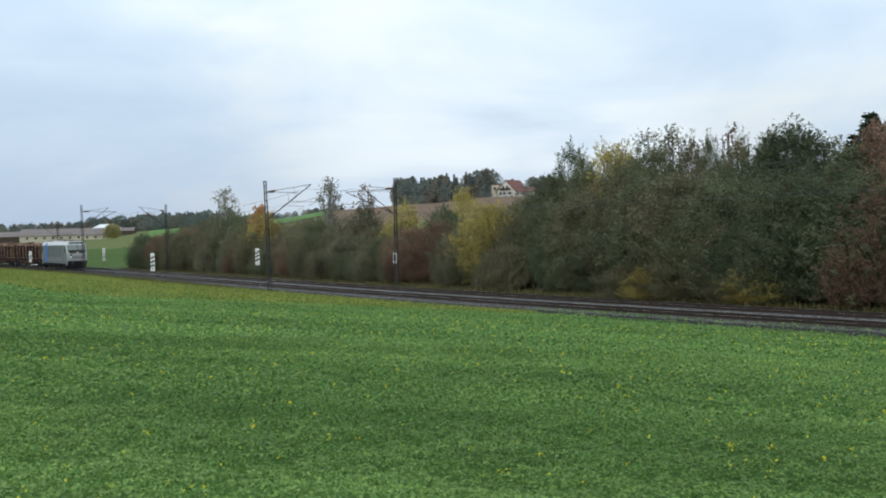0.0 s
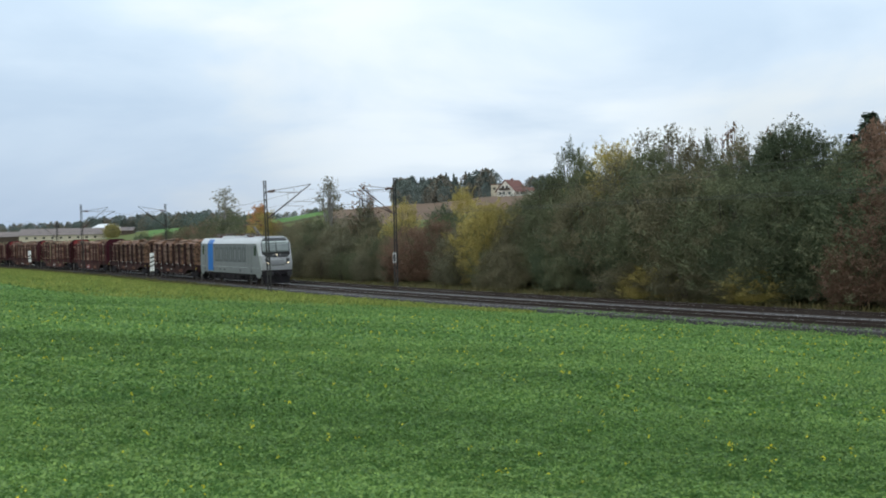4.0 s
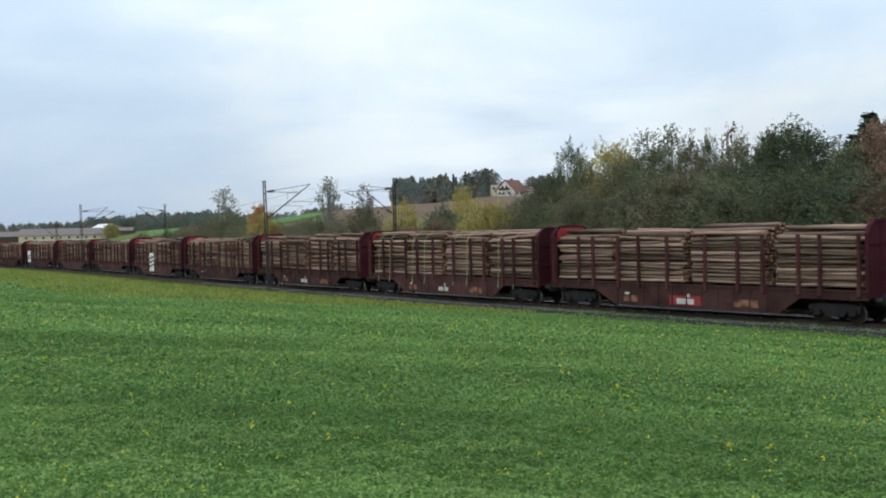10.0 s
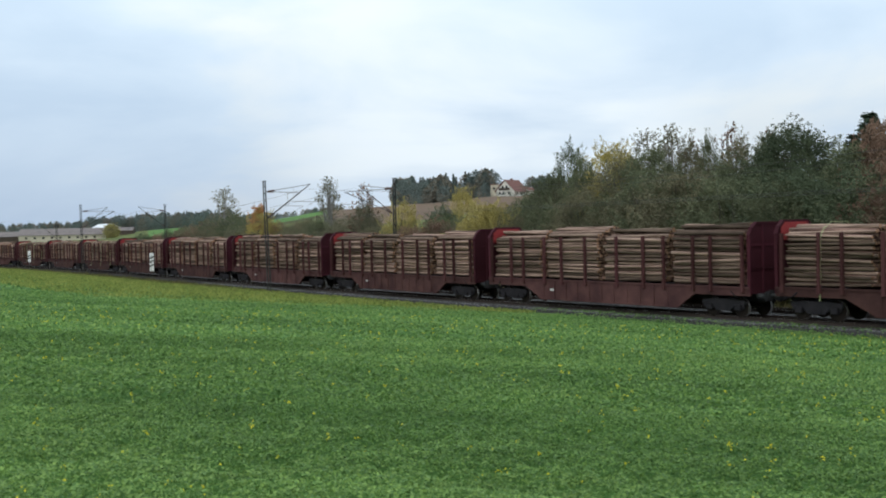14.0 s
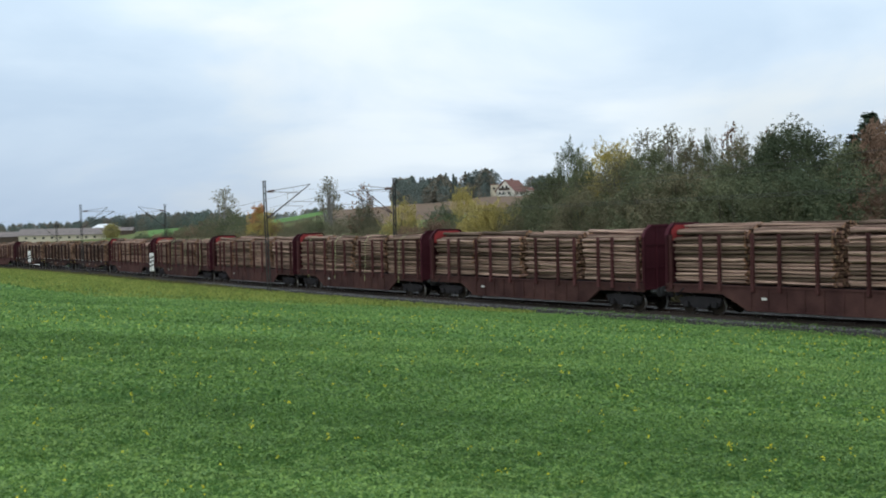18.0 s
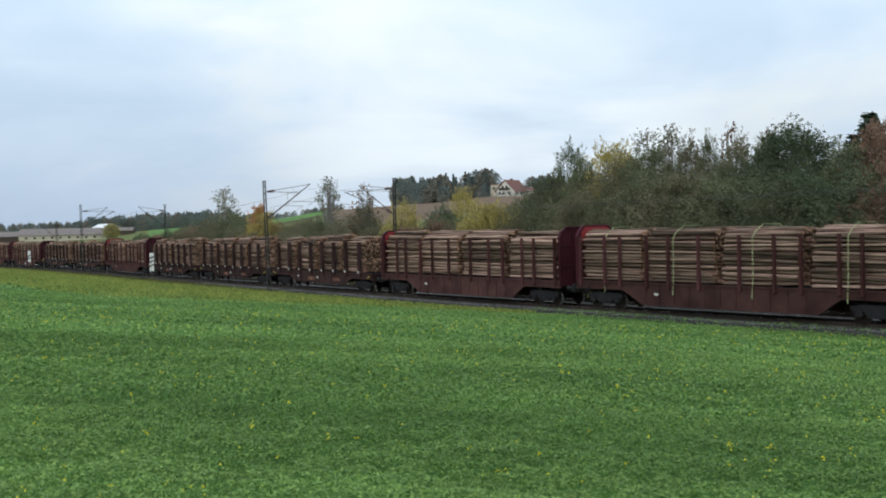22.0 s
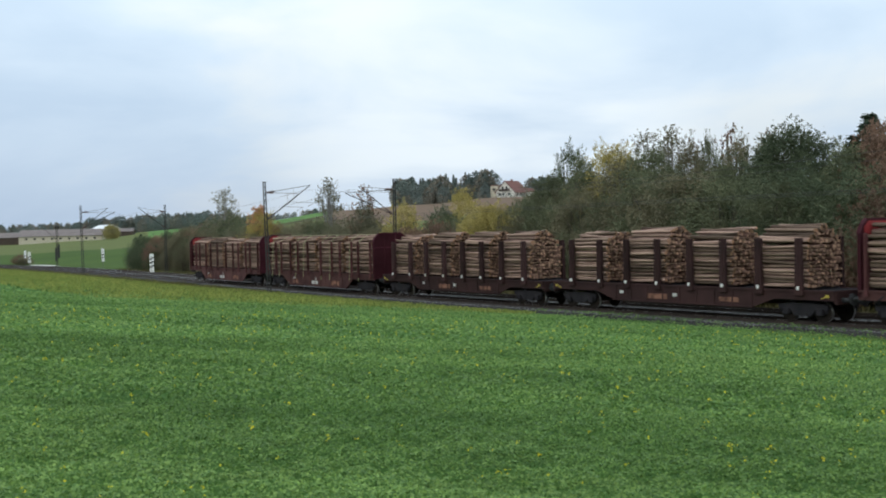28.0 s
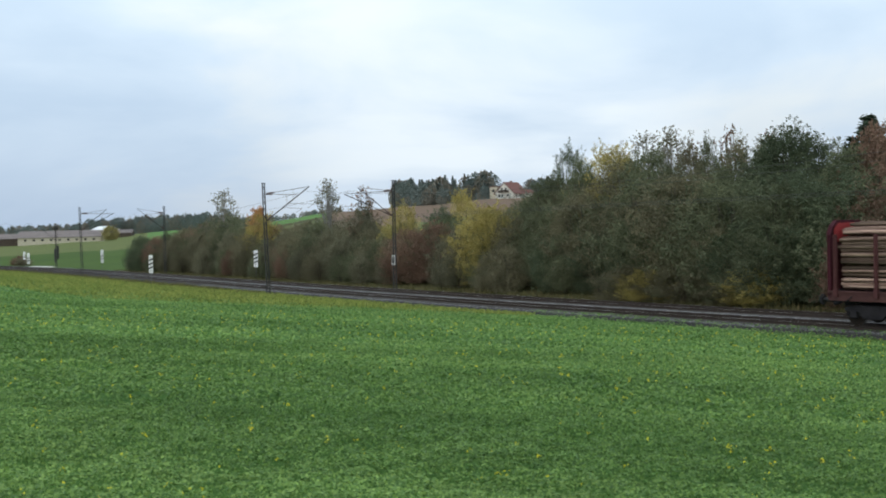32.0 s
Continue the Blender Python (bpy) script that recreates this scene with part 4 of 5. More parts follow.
        for x in (-6.55, 5.62):
            dr = side_panel("cab_door", x, x + 0.72, 1.25, 3.42, M["loco_grey"], t, 0.008, side=side, label="grey cab door")
            bm = bmesh.new()
            for xx in (x + 0.78,):
                tube(bm, (xx, side * 1.51, 1.35), (xx, side * 1.51, 2.3), 0.012, n=6)
            part("handrail", bm, M["galv"], dr, "thin dark handrail")
            bm = bmesh.new()
            for z in (0.42, 0.66, 0.90):
                box(bm, x + 0.12, x + 0.58, side * 1.36 - 0.06, side * 1.36 + 0.06, z, z + 0.025)
            part("cab_steps", bm, M["galv"], t, "pale metal cab steps")
        for x in np.arange(-3.9, 4.9, 0.27):
            side_panel("air_slot", x, x + 0.16, 3.455, 3.51, M["loco_dark"], t, 0.005, side=side)
        for x in (-6.6, -3.75, 4.95, 5.55, 6.5):
            side_panel("panel_seam", x, x + 0.025, 1.25, 3.56, M["loco_text"], t, 0.012, label="thin dark seam between side panels", side=side)
        side_panel("roof_seam", -7.4, 7.4, 3.675, 3.695, M["loco_dark"], t, 0.010, label="dark seam under the roof edge", side=side)
        side_panel("grille", -4.0, 4.6, 3.585, 3.625, M["loco_dark"], t, label="dark ventilation slot", side=side)
        side_panel("trim_line", -7.95, 8.2, 1.50, 1.53, M["loco_silver"], t, label="pale trim line", side=side)
        for x in (-7.0, -4.5, -2.4, -1.2, 3.2, 6.1):
            side_panel("hatch", x, x + 0.42, 1.14, 1.32, M["loco_dark"], t, label="small dark service hatch", side=side)
        bm = bmesh.new()
        box(bm, -7.1, 7.1, side * 1.476 - 0.018, side * 1.476 + 0.018, 0.955, 1.08)
        part("side_sill", bm, M["loco_grey"], t)
    for x in (-5.2, 5.2):
        bogie(x, t, 2.6, 0.60)
    bm = bmesh.new()
    box(bm, -2.9, 2.9, -1.25, 1.25, 0.32, 0.78, 0.05)
    part("transformer_tank", bm, M["under"], t)
    for x in (-2.2, -0.6, 0.9, 2.1):
        bm = bmesh.new()
        box(bm, x, x + 0.7, -1.36, -1.24, 0.42, 0.78, 0.02)
        part("equipment_box", bm, M["under"], t)
    # roof gear
    for x0, x1, z in ((-4.0, -2.35, 4.20), (-2.3, 1.05, 4.40), (1.1, 4.2, 4.27), (5.9, 7.9, 4.31)):
        bm = bmesh.new()
        prism(bm, [(-1.19, 4.08), (1.19, 4.08), (1.06, z + 0.02), (-1.06, z + 0.02)], x0, x1, axis="x")
        part("roof_hatch", bm, M["loco_white"], t, "white raised roof hatch")
    for x, up in ((-5.6, 0.0), (-3.0, 0.0), (2.4, 0.0), (4.75, 1.0)):
        p = part("pantograph", (lambda b: (box(b, x - 0.75, x + 0.75, -0.5, 0.5, 4.24, 4.30), box(b, x - 0.1, x + 0.1, -0.35, 0.35, 4.30, 4.42), b)[2])(bmesh.new()),
                 M["panto"], t, "raised single-arm pantograph" if up else "folded pantograph")
        k = ((x + 0.35, 0, 4.4), (x - 1.45, 0, 5.22), (x - 1.70, 0, 5.44)) if up else ((x - 0.2, 0, 4.4), (x - 1.5, 0, 4.52), (x + 0.1, 0, 4.56))
        bm = bmesh.new()
        tube(bm, k[0], k[1], 0.045, n=6)
        part("lower_arm", bm, M["galv"], p)
        if up:
            bm = bmesh.new()
            tube(bm, (x - 0.65, 0.1, 4.38), (x - 1.62, 0.1, 5.05), 0.03, n=6)
            part("coupling_rod", bm, M["galv"], p)
        bm = bmesh.new()
        tube(bm, (k[1][0], -0.05, k[1][2]), (k[2][0], -0.4, k[2][2]), 0.018, n=6)
        tube(bm, (k[1][0], 0.05, k[1][2]), (k[2][0], 0.4, k[2][2]), 0.018, n=6)
        part("upper_arm", bm, M["galv"], p)
        bm = bmesh.new()
        for dx in (-0.15, 0.15):
            for a, b, za, zb in ((-0.98, -0.6, -0.15, 0.03), (-0.6, 0.6, 0.03, 0.03), (0.6, 0.98, 0.03, -0.15)):
                tube(bm, (k[2][0] + dx, a, k[2][2] + za), (k[2][0] + dx, b, k[2][2] + zb), 0.025, n=5)
        part("collector_head", bm, M["panto"], p)
        bm = bmesh.new()
        for dx, y in ((-0.6, -0.4), (-0.6, 0.4), (0.6, -0.4), (0.6, 0.4)):
            tube(bm, (x + dx, y, 4.2), (x + dx, y, 4.26), 0.09, n=8)
        part("insulator", bm, M["insulator"], p)
    return t


# ---- overhead line ----
def build_mast(s, l, ends, label, plate=False, weights=False, lean=0.0, top=9.0):
    """A lattice mast beside the line; ends: for each bracket its place along the line, its reach over the track and the height of its tip."""
    g = land_at(*[float(v) for v in line(s, l)[:2]])
    base = rail_z(s)
    t = thing("catenary_mast", label, "catenary mast", "masts of the overhead line", at=line_pose(s, l, 0.0) @ pose(0, 0, 0, lean, 0, 0))
    foot = float(g - base) - 0.05
    for x in (-1, 1):
        bm = bmesh.new()
        prism(bm, [(x * 0.135 - 0.035, foot), (x * 0.135 + 0.035, foot), (x * 0.09 + 0.03, top), (x * 0.09 - 0.03, top)], -0.06, 0.06, axis="x")
        part("leg", bm, M["mast"], t)
    n = 15
    for k in range(n):
        z0 = foot + 0.4 + (top - foot - 0.5) * k / n
        z1 = foot + 0.4 + (top - foot - 0.5) * (k + 1) / n
        w0, w1 = 0.135 - 0.045 * (z0 - foot) / (top - foot), 0.135 - 0.045 * (z1 - foot) / (top - foot)
        bm = bmesh.new()
        a = 1 if k % 2 else -1
        tube(bm, (0, -w0 * a, z0), (0, w1 * a, z1), 0.02, n=5)
        part("lacing", bm, M["mast"], t)
    bm = bmesh.new()
    box(bm, -0.09, 0.09, -0.17, 0.17, top, top + 0.05, 0.01)
    part("cap", bm, M["mast"], t)
    bm = bmesh.new()
    box(bm, -0.42, 0.42, -0.3, 0.3, foot - 0.5, foot + 0.12, 0.04)
    part("footing", bm, M["concrete"], t)
    # local +y points away from the viewer
    arm = top - 0.85
    for dx, d, tip in ends:
        k = 0.1 * (1 if d > 0 else -1)

        def along(u, z0):
            return (dx * (0.3 + 0.7 * u), k + (d - k) * u, z0 + (tip - z0) * u)

        bm = bmesh.new()
        tube(bm, along(0, arm), along(1, arm), 0.026, n=6)
        br = part("bracket", bm, M["galv"], t, "grey tubular bracket")
        low = arm - 2.2
        bm = bmesh.new()
        tube(bm, along(0, low), along(1, low), 0.036, n=6)
        part("strut", bm, M["mast"], br)
        for z0, u0, u1 in ((arm, 0.03, 0.20), (low, 0.03, 0.15)):
            bm = bmesh.new()
            for q in range(5):
                c = u0 + (u1 - u0) * q / 5
                tube(bm, along(c, z0), along(c + (u1 - u0) / 7, z0), 0.075, n=8)
            tube(bm, along(u0, z0), along(u1, z0), 0.045, n=8)
            part("insulator", bm, M["insulator"], br)
        bm = bmesh.new()
        a, b = along(0.5, low), along(1.08, low)
        tube(bm, a, (b[0], b[1], a[2] - 0.12), 0.018, n=6)
        tube(bm, (b[0], b[1], a[2] - 0.12), (b[0], b[1] - k * 6, a[2] - 0.42), 0.014, n=6)
        part("registration_arm", bm, M["galv"], br)
        bm = bmesh.new()
        tube(bm, along(0.62, low), along(0.62, arm), 0.014, n=5)
        part("stay", bm, M["galv"], br)
    if weights:
        for k in (-1, 1):
            bm = bmesh.new()
            box(bm, 0.14, 0.44, k * 0.24 - 0.17, k * 0.24 + 0.17, 1.1 + 0.3 * k, 3.6 + 0.3 * k, 0.03)
            tube(bm, (0.29, k * 0.24, 3.5), (0.29, k * 0.24, top - 0.6), 0.02, n=5)
            part("tension_weight", bm, M["mast"], t, "stacked dark tension weight")
            bm = bmesh.new()
            tube(bm, (0.2, k * 0.24 - 0.05, top - 0.75), (0.2, k * 0.24 + 0.05, top - 0.75), 0.34, n=14)
            part("tension_wheel", bm, M["mast"], t, "dark pulley wheel")
    if plate:
        bm = bmesh.new()
        box(bm, -0.30, 0.30, -0.14, -0.11, 1.75, 2.65, 0.01)
        pl = part("plate", bm, M["placard"], t, "weathered pale plate")
        for x0, x1 in ((-0.2, -0.04), (0.04, 0.2)):
            bm = bmesh.new()
            box(bm, x0, x1, -0.152, -0.144, 1.95, 2.45)
            part("mark_bar", bm, M["sign_black"], pl, "plain dark bar")
    return t


NEAR, FAR = "tall dark lattice mast with brackets beside the field", "tall dark lattice mast before the shrubs"
build_mast(85.95, 3.4, ((0.0, 4.1, 8.50), (0.55, 2.9, 7.80)), NEAR, lean=1.4, top=8.82)
build_mast(17.2, 3.4, ((0.0, 3.6, 8.72), (0.55, 4.4, 8.16)), NEAR, lean=0.9, top=9.1)
build_mast(-53.0, 3.4, ((0.0, 3.5, 8.3), (0.55, 3.5, 7.8)), NEAR, lean=0.9)
build_mast(155.5, 3.4, ((0.0, 3.5, 8.3), (0.55, 3.5, 7.8)), NEAR, lean=0.9)
build_mast(87.7, -7.5, ((0.0, -3.4, 8.38), (0.55, -4.95, 7.80)), FAR + ", with a pale plate", plate=True, lean=-0.3)
build_mast(18.7, -7.5, ((0.0, -3.75, 8.78), (0.55, -3.0, 7.92)), FAR, lean=-0.3, top=9.05)
build_mast(-42.6, -7.5, ((0.0, -3.25, 7.72),), "dark lattice mast beside the meadow", weights=True, lean=-0.3, top=7.85)
build_mast(158.0, -7.5, ((0.0, -3.5, 8.3), (0.55, -3.5, 7.8)), FAR, lean=-0.3)


def build_wire(s0, s1, l, z0, sag, r, label):
    ss = np.linspace(s0, s1, 11)
    bm = bmesh.new()
    pts = []
    for k, s in enumerate(ss):
        u = k / 10
        x, y, z = line(s, l, z0 - sag * 4 * u * (1 - u))
        pts.append(Vector((float(x), float(y), float(z))))
    for a, b in zip(pts, pts[1:]):
        tube(bm, a, b, r, n=4, caps=False)
    return tagged(new("overhead_wire", to_mesh("overhead_wire", bm, M["wire"])), label, "wire", "wires of the overhead line", kind="structure")


for l in (0.0, TRACK2):
    for a, b in ((-130, -48), (-48, 17.2), (17.2, 86.2), (86.2, 156.5), (156.5, 226)):
        build_wire(a, b, l, 5.75, 0.03, 0.012, "thin dark contact wire over a track")
        build_wire(a, b, l, 8.2, 1.3, 0.011, "thin dark carrying wire over a track")


# ---- striped marker boards ----
def build_board(s, l, z0, z1, bars, tilt=0.0):
    x, y, _ = line(s, l)
    g = land_at(float(x), float(y)) - rail_z(s)
    t = thing("marker_board", "white marker board with black slanting bars on a post", "railway sign", "marker boards along the line",
              at=line_pose(s, l, 0.0, -42) @ pose(0, 0, 0, 0, tilt, 0))
    w = 0.24
    bm = bmesh.new()
    box(bm, -0.012, 0.012, -w, w, z0, z1, 0.004)
    b = part("board", bm, M["sign_white"], t)
    for k in range(bars):
        z = z0 + (z1 - z0) * (0.22 + 0.22 * k)
        bm = bmesh.new()
        prism(bm, [(-w + 0.004, z), (w - 0.004, z + 0.20), (w - 0.004, z + 0.36), (-w + 0.004, z + 0.16)], -0.019, 0.019, axis="x")
        part("black_bar", bm, M["sign_black"], b, "black slanting bar")
    bm = bmesh.new()
    tube(bm, (0.03, 0, g - 0.1), (0.03, 0, z1 - 0.2), 0.03, n=8)
    part("post", bm, M["galv"], t)


for s, l, z0, z1, bars in ((52.3, 3.7, 0.85, 2.8, 3), (54.0, -7.6, 1.15, 3.0, 3), (-15.1, -7.6, 0.95, 3.05, 2), (-16.7, 3.7, 1.1, 2.85, 2), (-63.5, -7.6, 1.2, 2.75, 1)):
    build_board(s, l, z0, z1, bars)


# ---- trees and shrubs ----
def leaves(P, size, rng, up=0.35, flat=1.0):
    """Diamond leaves at the points P."""
    n = len(P)
    u = rng.normal(size=(n, 3))
    u[:, 2] *= flat
    u /= np.linalg.norm(u, axis=1)[:, None]
    w = rng.normal(size=(n, 3))
    w[:, 2] *= up
    w -= (w * u).sum(1)[:, None] * u
    w /= np.linalg.norm(w, axis=1)[:, None] + 1e-9
    r = size * rng.uniform(0.55, 1.35, n)
    a, b = u * r[:, None], w * (r * 0.62)[:, None]
    return np.stack([P - a, P - b, P + a, P + b], 1)


def build_tree(name, label, height, spread, leaf, bark, seed, count=5200, size=0.17, low=0.06, airy=1.0, clumps=70, stems=4, pointed=0.0, shoots=3.0):
    """A tapered stem or several, limbs, and a crown of clumped leaves. Stands on z = 0."""
    rng = np.random.default_rng(seed)
    t = thing(name, label, "tree" if height > 7 else "shrub", "trees and shrubs behind the line")
    C, R = [], []
    for k in range(clumps):
        v = rng.uniform(low, 1.0)
        prof = (np.sin(np.pi * min(1, (v + 0.18) / 1.18)) ** 0.55) * (1 - pointed * v)
        a, q = rng.uniform(0, 2 * np.pi), rng.uniform(0.35, 1.0) ** 0.6
        C.append((spread * prof * q * math.cos(a) * rng.uniform(0.85, 1.1), spread * prof * q * math.sin(a), height * v * 0.93))
        R.append(rng.uniform(0.22, 0.42) * spread * (0.75 + 0.4 * (1 - v)) * airy ** 0.5)
    C, R = np.array(C), np.array(R)
    bm = bmesh.new()
    for k in range(stems):
        a = 2 * math.pi * k / stems + rng.uniform(-0.5, 0.5)
        lean = 0.0 if stems == 1 else spread * 0.33
        p = Vector((0.12 * stems * math.cos(a) * 0.3, 0.12 * stems * math.sin(a) * 0.3, -0.2))
        r = 0.020 * height / (stems ** 0.4)
        for j in range(5):
            q = Vector((lean * math.cos(a) * (j + 1) / 5 + rng.normal(0, 0.05 * spread), lean * math.sin(a) * (j + 1) / 5 + rng.normal(0, 0.05 * spread), height * 0.9 * (j + 1) / 5))
            tube(bm, p, q, r, r * 0.72, n=6, caps=False)
            p, r = q, r * 0.72
    idx = rng.choice(len(C), min(len(C), 26), replace=False)
    for i in idx:
        z = max(0.3, C[i][2] * rng.uniform(0.45, 0.75))
        st = Vector((C[i][0] * 0.18, C[i][1] * 0.18, z))
        tube(bm, st, Vector(C[i]), 0.006 * height, 0.002 * height, n=4, caps=False)
    part("trunk", bm, bark, t)
    # half of the leaves fill the clumps, half sit on shoots that rise outwards from them
    w = R ** 2 / (R ** 2).sum()
    full = int(count * 0.45)
    which = rng.choice(len(C), full, p=w)
    d = rng.normal(size=(full, 3))
    d /= np.linalg.norm(d, axis=1)[:, None]
    P = C[which] + d * (R[which] * rng.uniform(0.05, 1.0, full) ** 0.5)[:, None] * np.array([1, 1, 0.8])
    n = max(12, int(clumps * shoots))
    k = rng.choice(len(C), n, p=w)
    a = np.arctan2(C[k][:, 1], C[k][:, 0]) + rng.normal(0, 0.7, n)
    rise = 0.35 + 1.3 * C[k][:, 2] / height + rng.normal(0, 0.35, n)
    way = np.stack([np.cos(a), np.sin(a), rise], -1)
    way /= np.linalg.norm(way, axis=1)[:, None]
    root = C[k] + rng.normal(size=(n, 3)) * (R[k] * 0.45)[:, None]
    long = R[k] * rng.uniform(0.6, 1.35, n)
    m = count - full
    q, u = rng.integers(0, n, m), rng.random(m) ** 0.8
    girth = (0.075 * spread + 0.05) * (1.12 - u) * airy
    S2 = root[q] + way[q] * (long[q] * u)[:, None] + rng.normal(size=(m, 3)) * (girth * 0.8)[:, None]
    P = np.concatenate([P, S2])
    P[:, 2] = np.abs(P[:, 2]) + 0.03
    cr = new("crown", quads("crown", leaves(P, size, rng), leaf))
    cr.parent = t
    return t


def build_spruce(label, height, seed, leaf, name="spruce_tree"):
    rng = np.random.default_rng(seed)
    t = thing(name, label, "tree", "trees and shrubs behind the line")
    bm = bmesh.new()
    tube(bm, (0, 0, -0.2), (0, 0, height * 0.98), 0.02 * height, 0.01, n=7)
    P = []
    for z in np.arange(0.08, 0.985, 0.030):
        n = 9
        a0 = rng.uniform(0, 6)
        for k in range(n):
            a = a0 + 2 * math.pi * k / n + rng.normal(0, 0.15)
            L = height * 0.21 * (1 - z) ** 0.85 * rng.uniform(0.7, 1.1) + 0.12
            tip = np.array([L * math.cos(a), L * math.sin(a), height * z - 0.22 * L])
            tube(bm, (0, 0, height * z), Vector(tip), 0.03 * (1 - z) + 0.01, 0.006, n=3, caps=False)
            m = int(9 + 26 * (1 - z))
            u = rng.uniform(0.15, 1.05, m)[:, None]
            P.append(np.array([0, 0, height * z]) * (1 - u) + tip * u + rng.normal(0, 0.09, (m, 3)))
    part("trunk", bm, M["trunk"], t)
    P = np.concatenate(P)
    cr = new("crown", quads("crown", leaves(P, 0.16, rng), leaf))
    cr.parent = t
    return t


def plant(ob, s, l, height, wide=1.0, turn=0.0):
    """A copy of a tree, scaled to a height, at its place beside the line."""
    x, y, _ = line(s, l)
    x, y = float(x), float(y)
    g = land_at(x, y)
    h0 = ob["grown"]
    k = (height - (g - float(rail_z(s)))) / h0
    m = pose(x, y, g - 0.05, 0, 0, turn) @ Matrix.Diagonal((k * wide, k * wide, k, 1))
    return copy_thing(ob, m)


def nursery():
    N = {}

    def keep(key, ob, h):
        z = np.zeros(len(ob.children[-1].data.vertices) * 3, np.float32)
        ob.children[-1].data.vertices.foreach_get("co", z)
        ob["grown"] = float(np.percentile(z[2::3], 99.5))
        N[key] = ob

    G, D, O, R, W = "leaf_green", "leaf_dark", "leaf_ochre", "leaf_rust", "leaf_olive"
    for i, (key, m, lab) in enumerate((("green", G, "dense green hazel shrub on the railway bank"), ("green2", G, "broad olive-green shrub on the railway bank"),
                                       ("dark", D, "dark green alder shrub on the railway bank"), ("dark2", D, "dense dark green shrub beside the track"),
                                       ("olive", W, "olive-brown autumn shrub on the railway bank"), ("olive2", W, "brownish-green leafy shrub on the railway bank"),
                                       ("ochre", O, "yellowing autumn shrub on the railway bank"), ("grey", "leaf_grey", "thin grey-green shrub on the railway bank, paled as by haze"), ("rust", R, "red-brown autumn shrub on the railway bank"))):
        keep(key, build_tree("shrub", lab, 5.5, 2.3, M[m], M["trunk"], 60 + i, 40000, 0.043, clumps=120 + 6 * (i % 3)), 5.5)
    for i, (key, m, lab) in enumerate((("tall", G, "tall leafy green tree with an uneven crown"), ("tall2", W, "tall olive-green tree turning brown"),
                                       ("tall_dark", D, "tall dark green tree with a dense crown"), ("tall_ochre", O, "tall tree with yellow-brown autumn leaves"))):
        keep(key, build_tree("broadleaf_tree", lab, 9.5, 2.9, M[m], M["trunk"], 80 + i, 44000, 0.056, low=0.05, clumps=180, stems=2), 9.5)
    keep("birch", build_tree("birch_tree", "slender birch with thin grey-green autumn leaves", 10.5, 2.0, M["leaf_grey"], M["birch_bark"], 91, 6500, 0.075, low=0.22, airy=0.8, clumps=150, stems=1, pointed=0.1), 10.5)
    keep("birch2", build_tree("birch_tree", "slim pale birch with sparse leaves", 10.5, 1.6, M["leaf_grey"], M["birch_bark"], 92, 5200, 0.075, low=0.25, airy=0.8, clumps=130, stems=2, pointed=0.2), 10.5)
    keep("bare", build_tree("bare_tree", "nearly bare tree with a few red-brown leaves", 10.0, 2.0, M["leaf_rust"], M["trunk"], 93, 800, 0.12, low=0.45, airy=0.5, clumps=60, stems=5, pointed=0.1), 10.0)
    keep("orange", build_tree("maple_tree", "small maple in bright orange autumn leaf", 8.0, 1.7, M["leaf_orange"], M["trunk"], 94, 7000, 0.09, low=0.3, clumps=60, stems=1, pointed=0.3), 8.0)
    keep("spruce", build_spruce("dark spruce rising above the shrubs", 11.5, 95, M["needle"]), 11.5)
    keep("rust_tree", build_tree("beech_tree", "tall beech in red-brown autumn leaf", 9.5, 2.6, M["leaf_rust"], M["trunk"], 96, 26000, 0.085, clumps=120, stems=2), 9.5)
    return N


N = nursery()
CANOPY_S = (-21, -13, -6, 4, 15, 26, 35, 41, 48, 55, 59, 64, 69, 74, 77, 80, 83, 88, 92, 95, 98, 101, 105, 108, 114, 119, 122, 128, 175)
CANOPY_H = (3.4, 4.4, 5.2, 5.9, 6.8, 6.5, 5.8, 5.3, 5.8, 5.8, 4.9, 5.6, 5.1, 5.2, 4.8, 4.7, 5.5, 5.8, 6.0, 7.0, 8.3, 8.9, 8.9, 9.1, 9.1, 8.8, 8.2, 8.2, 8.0)


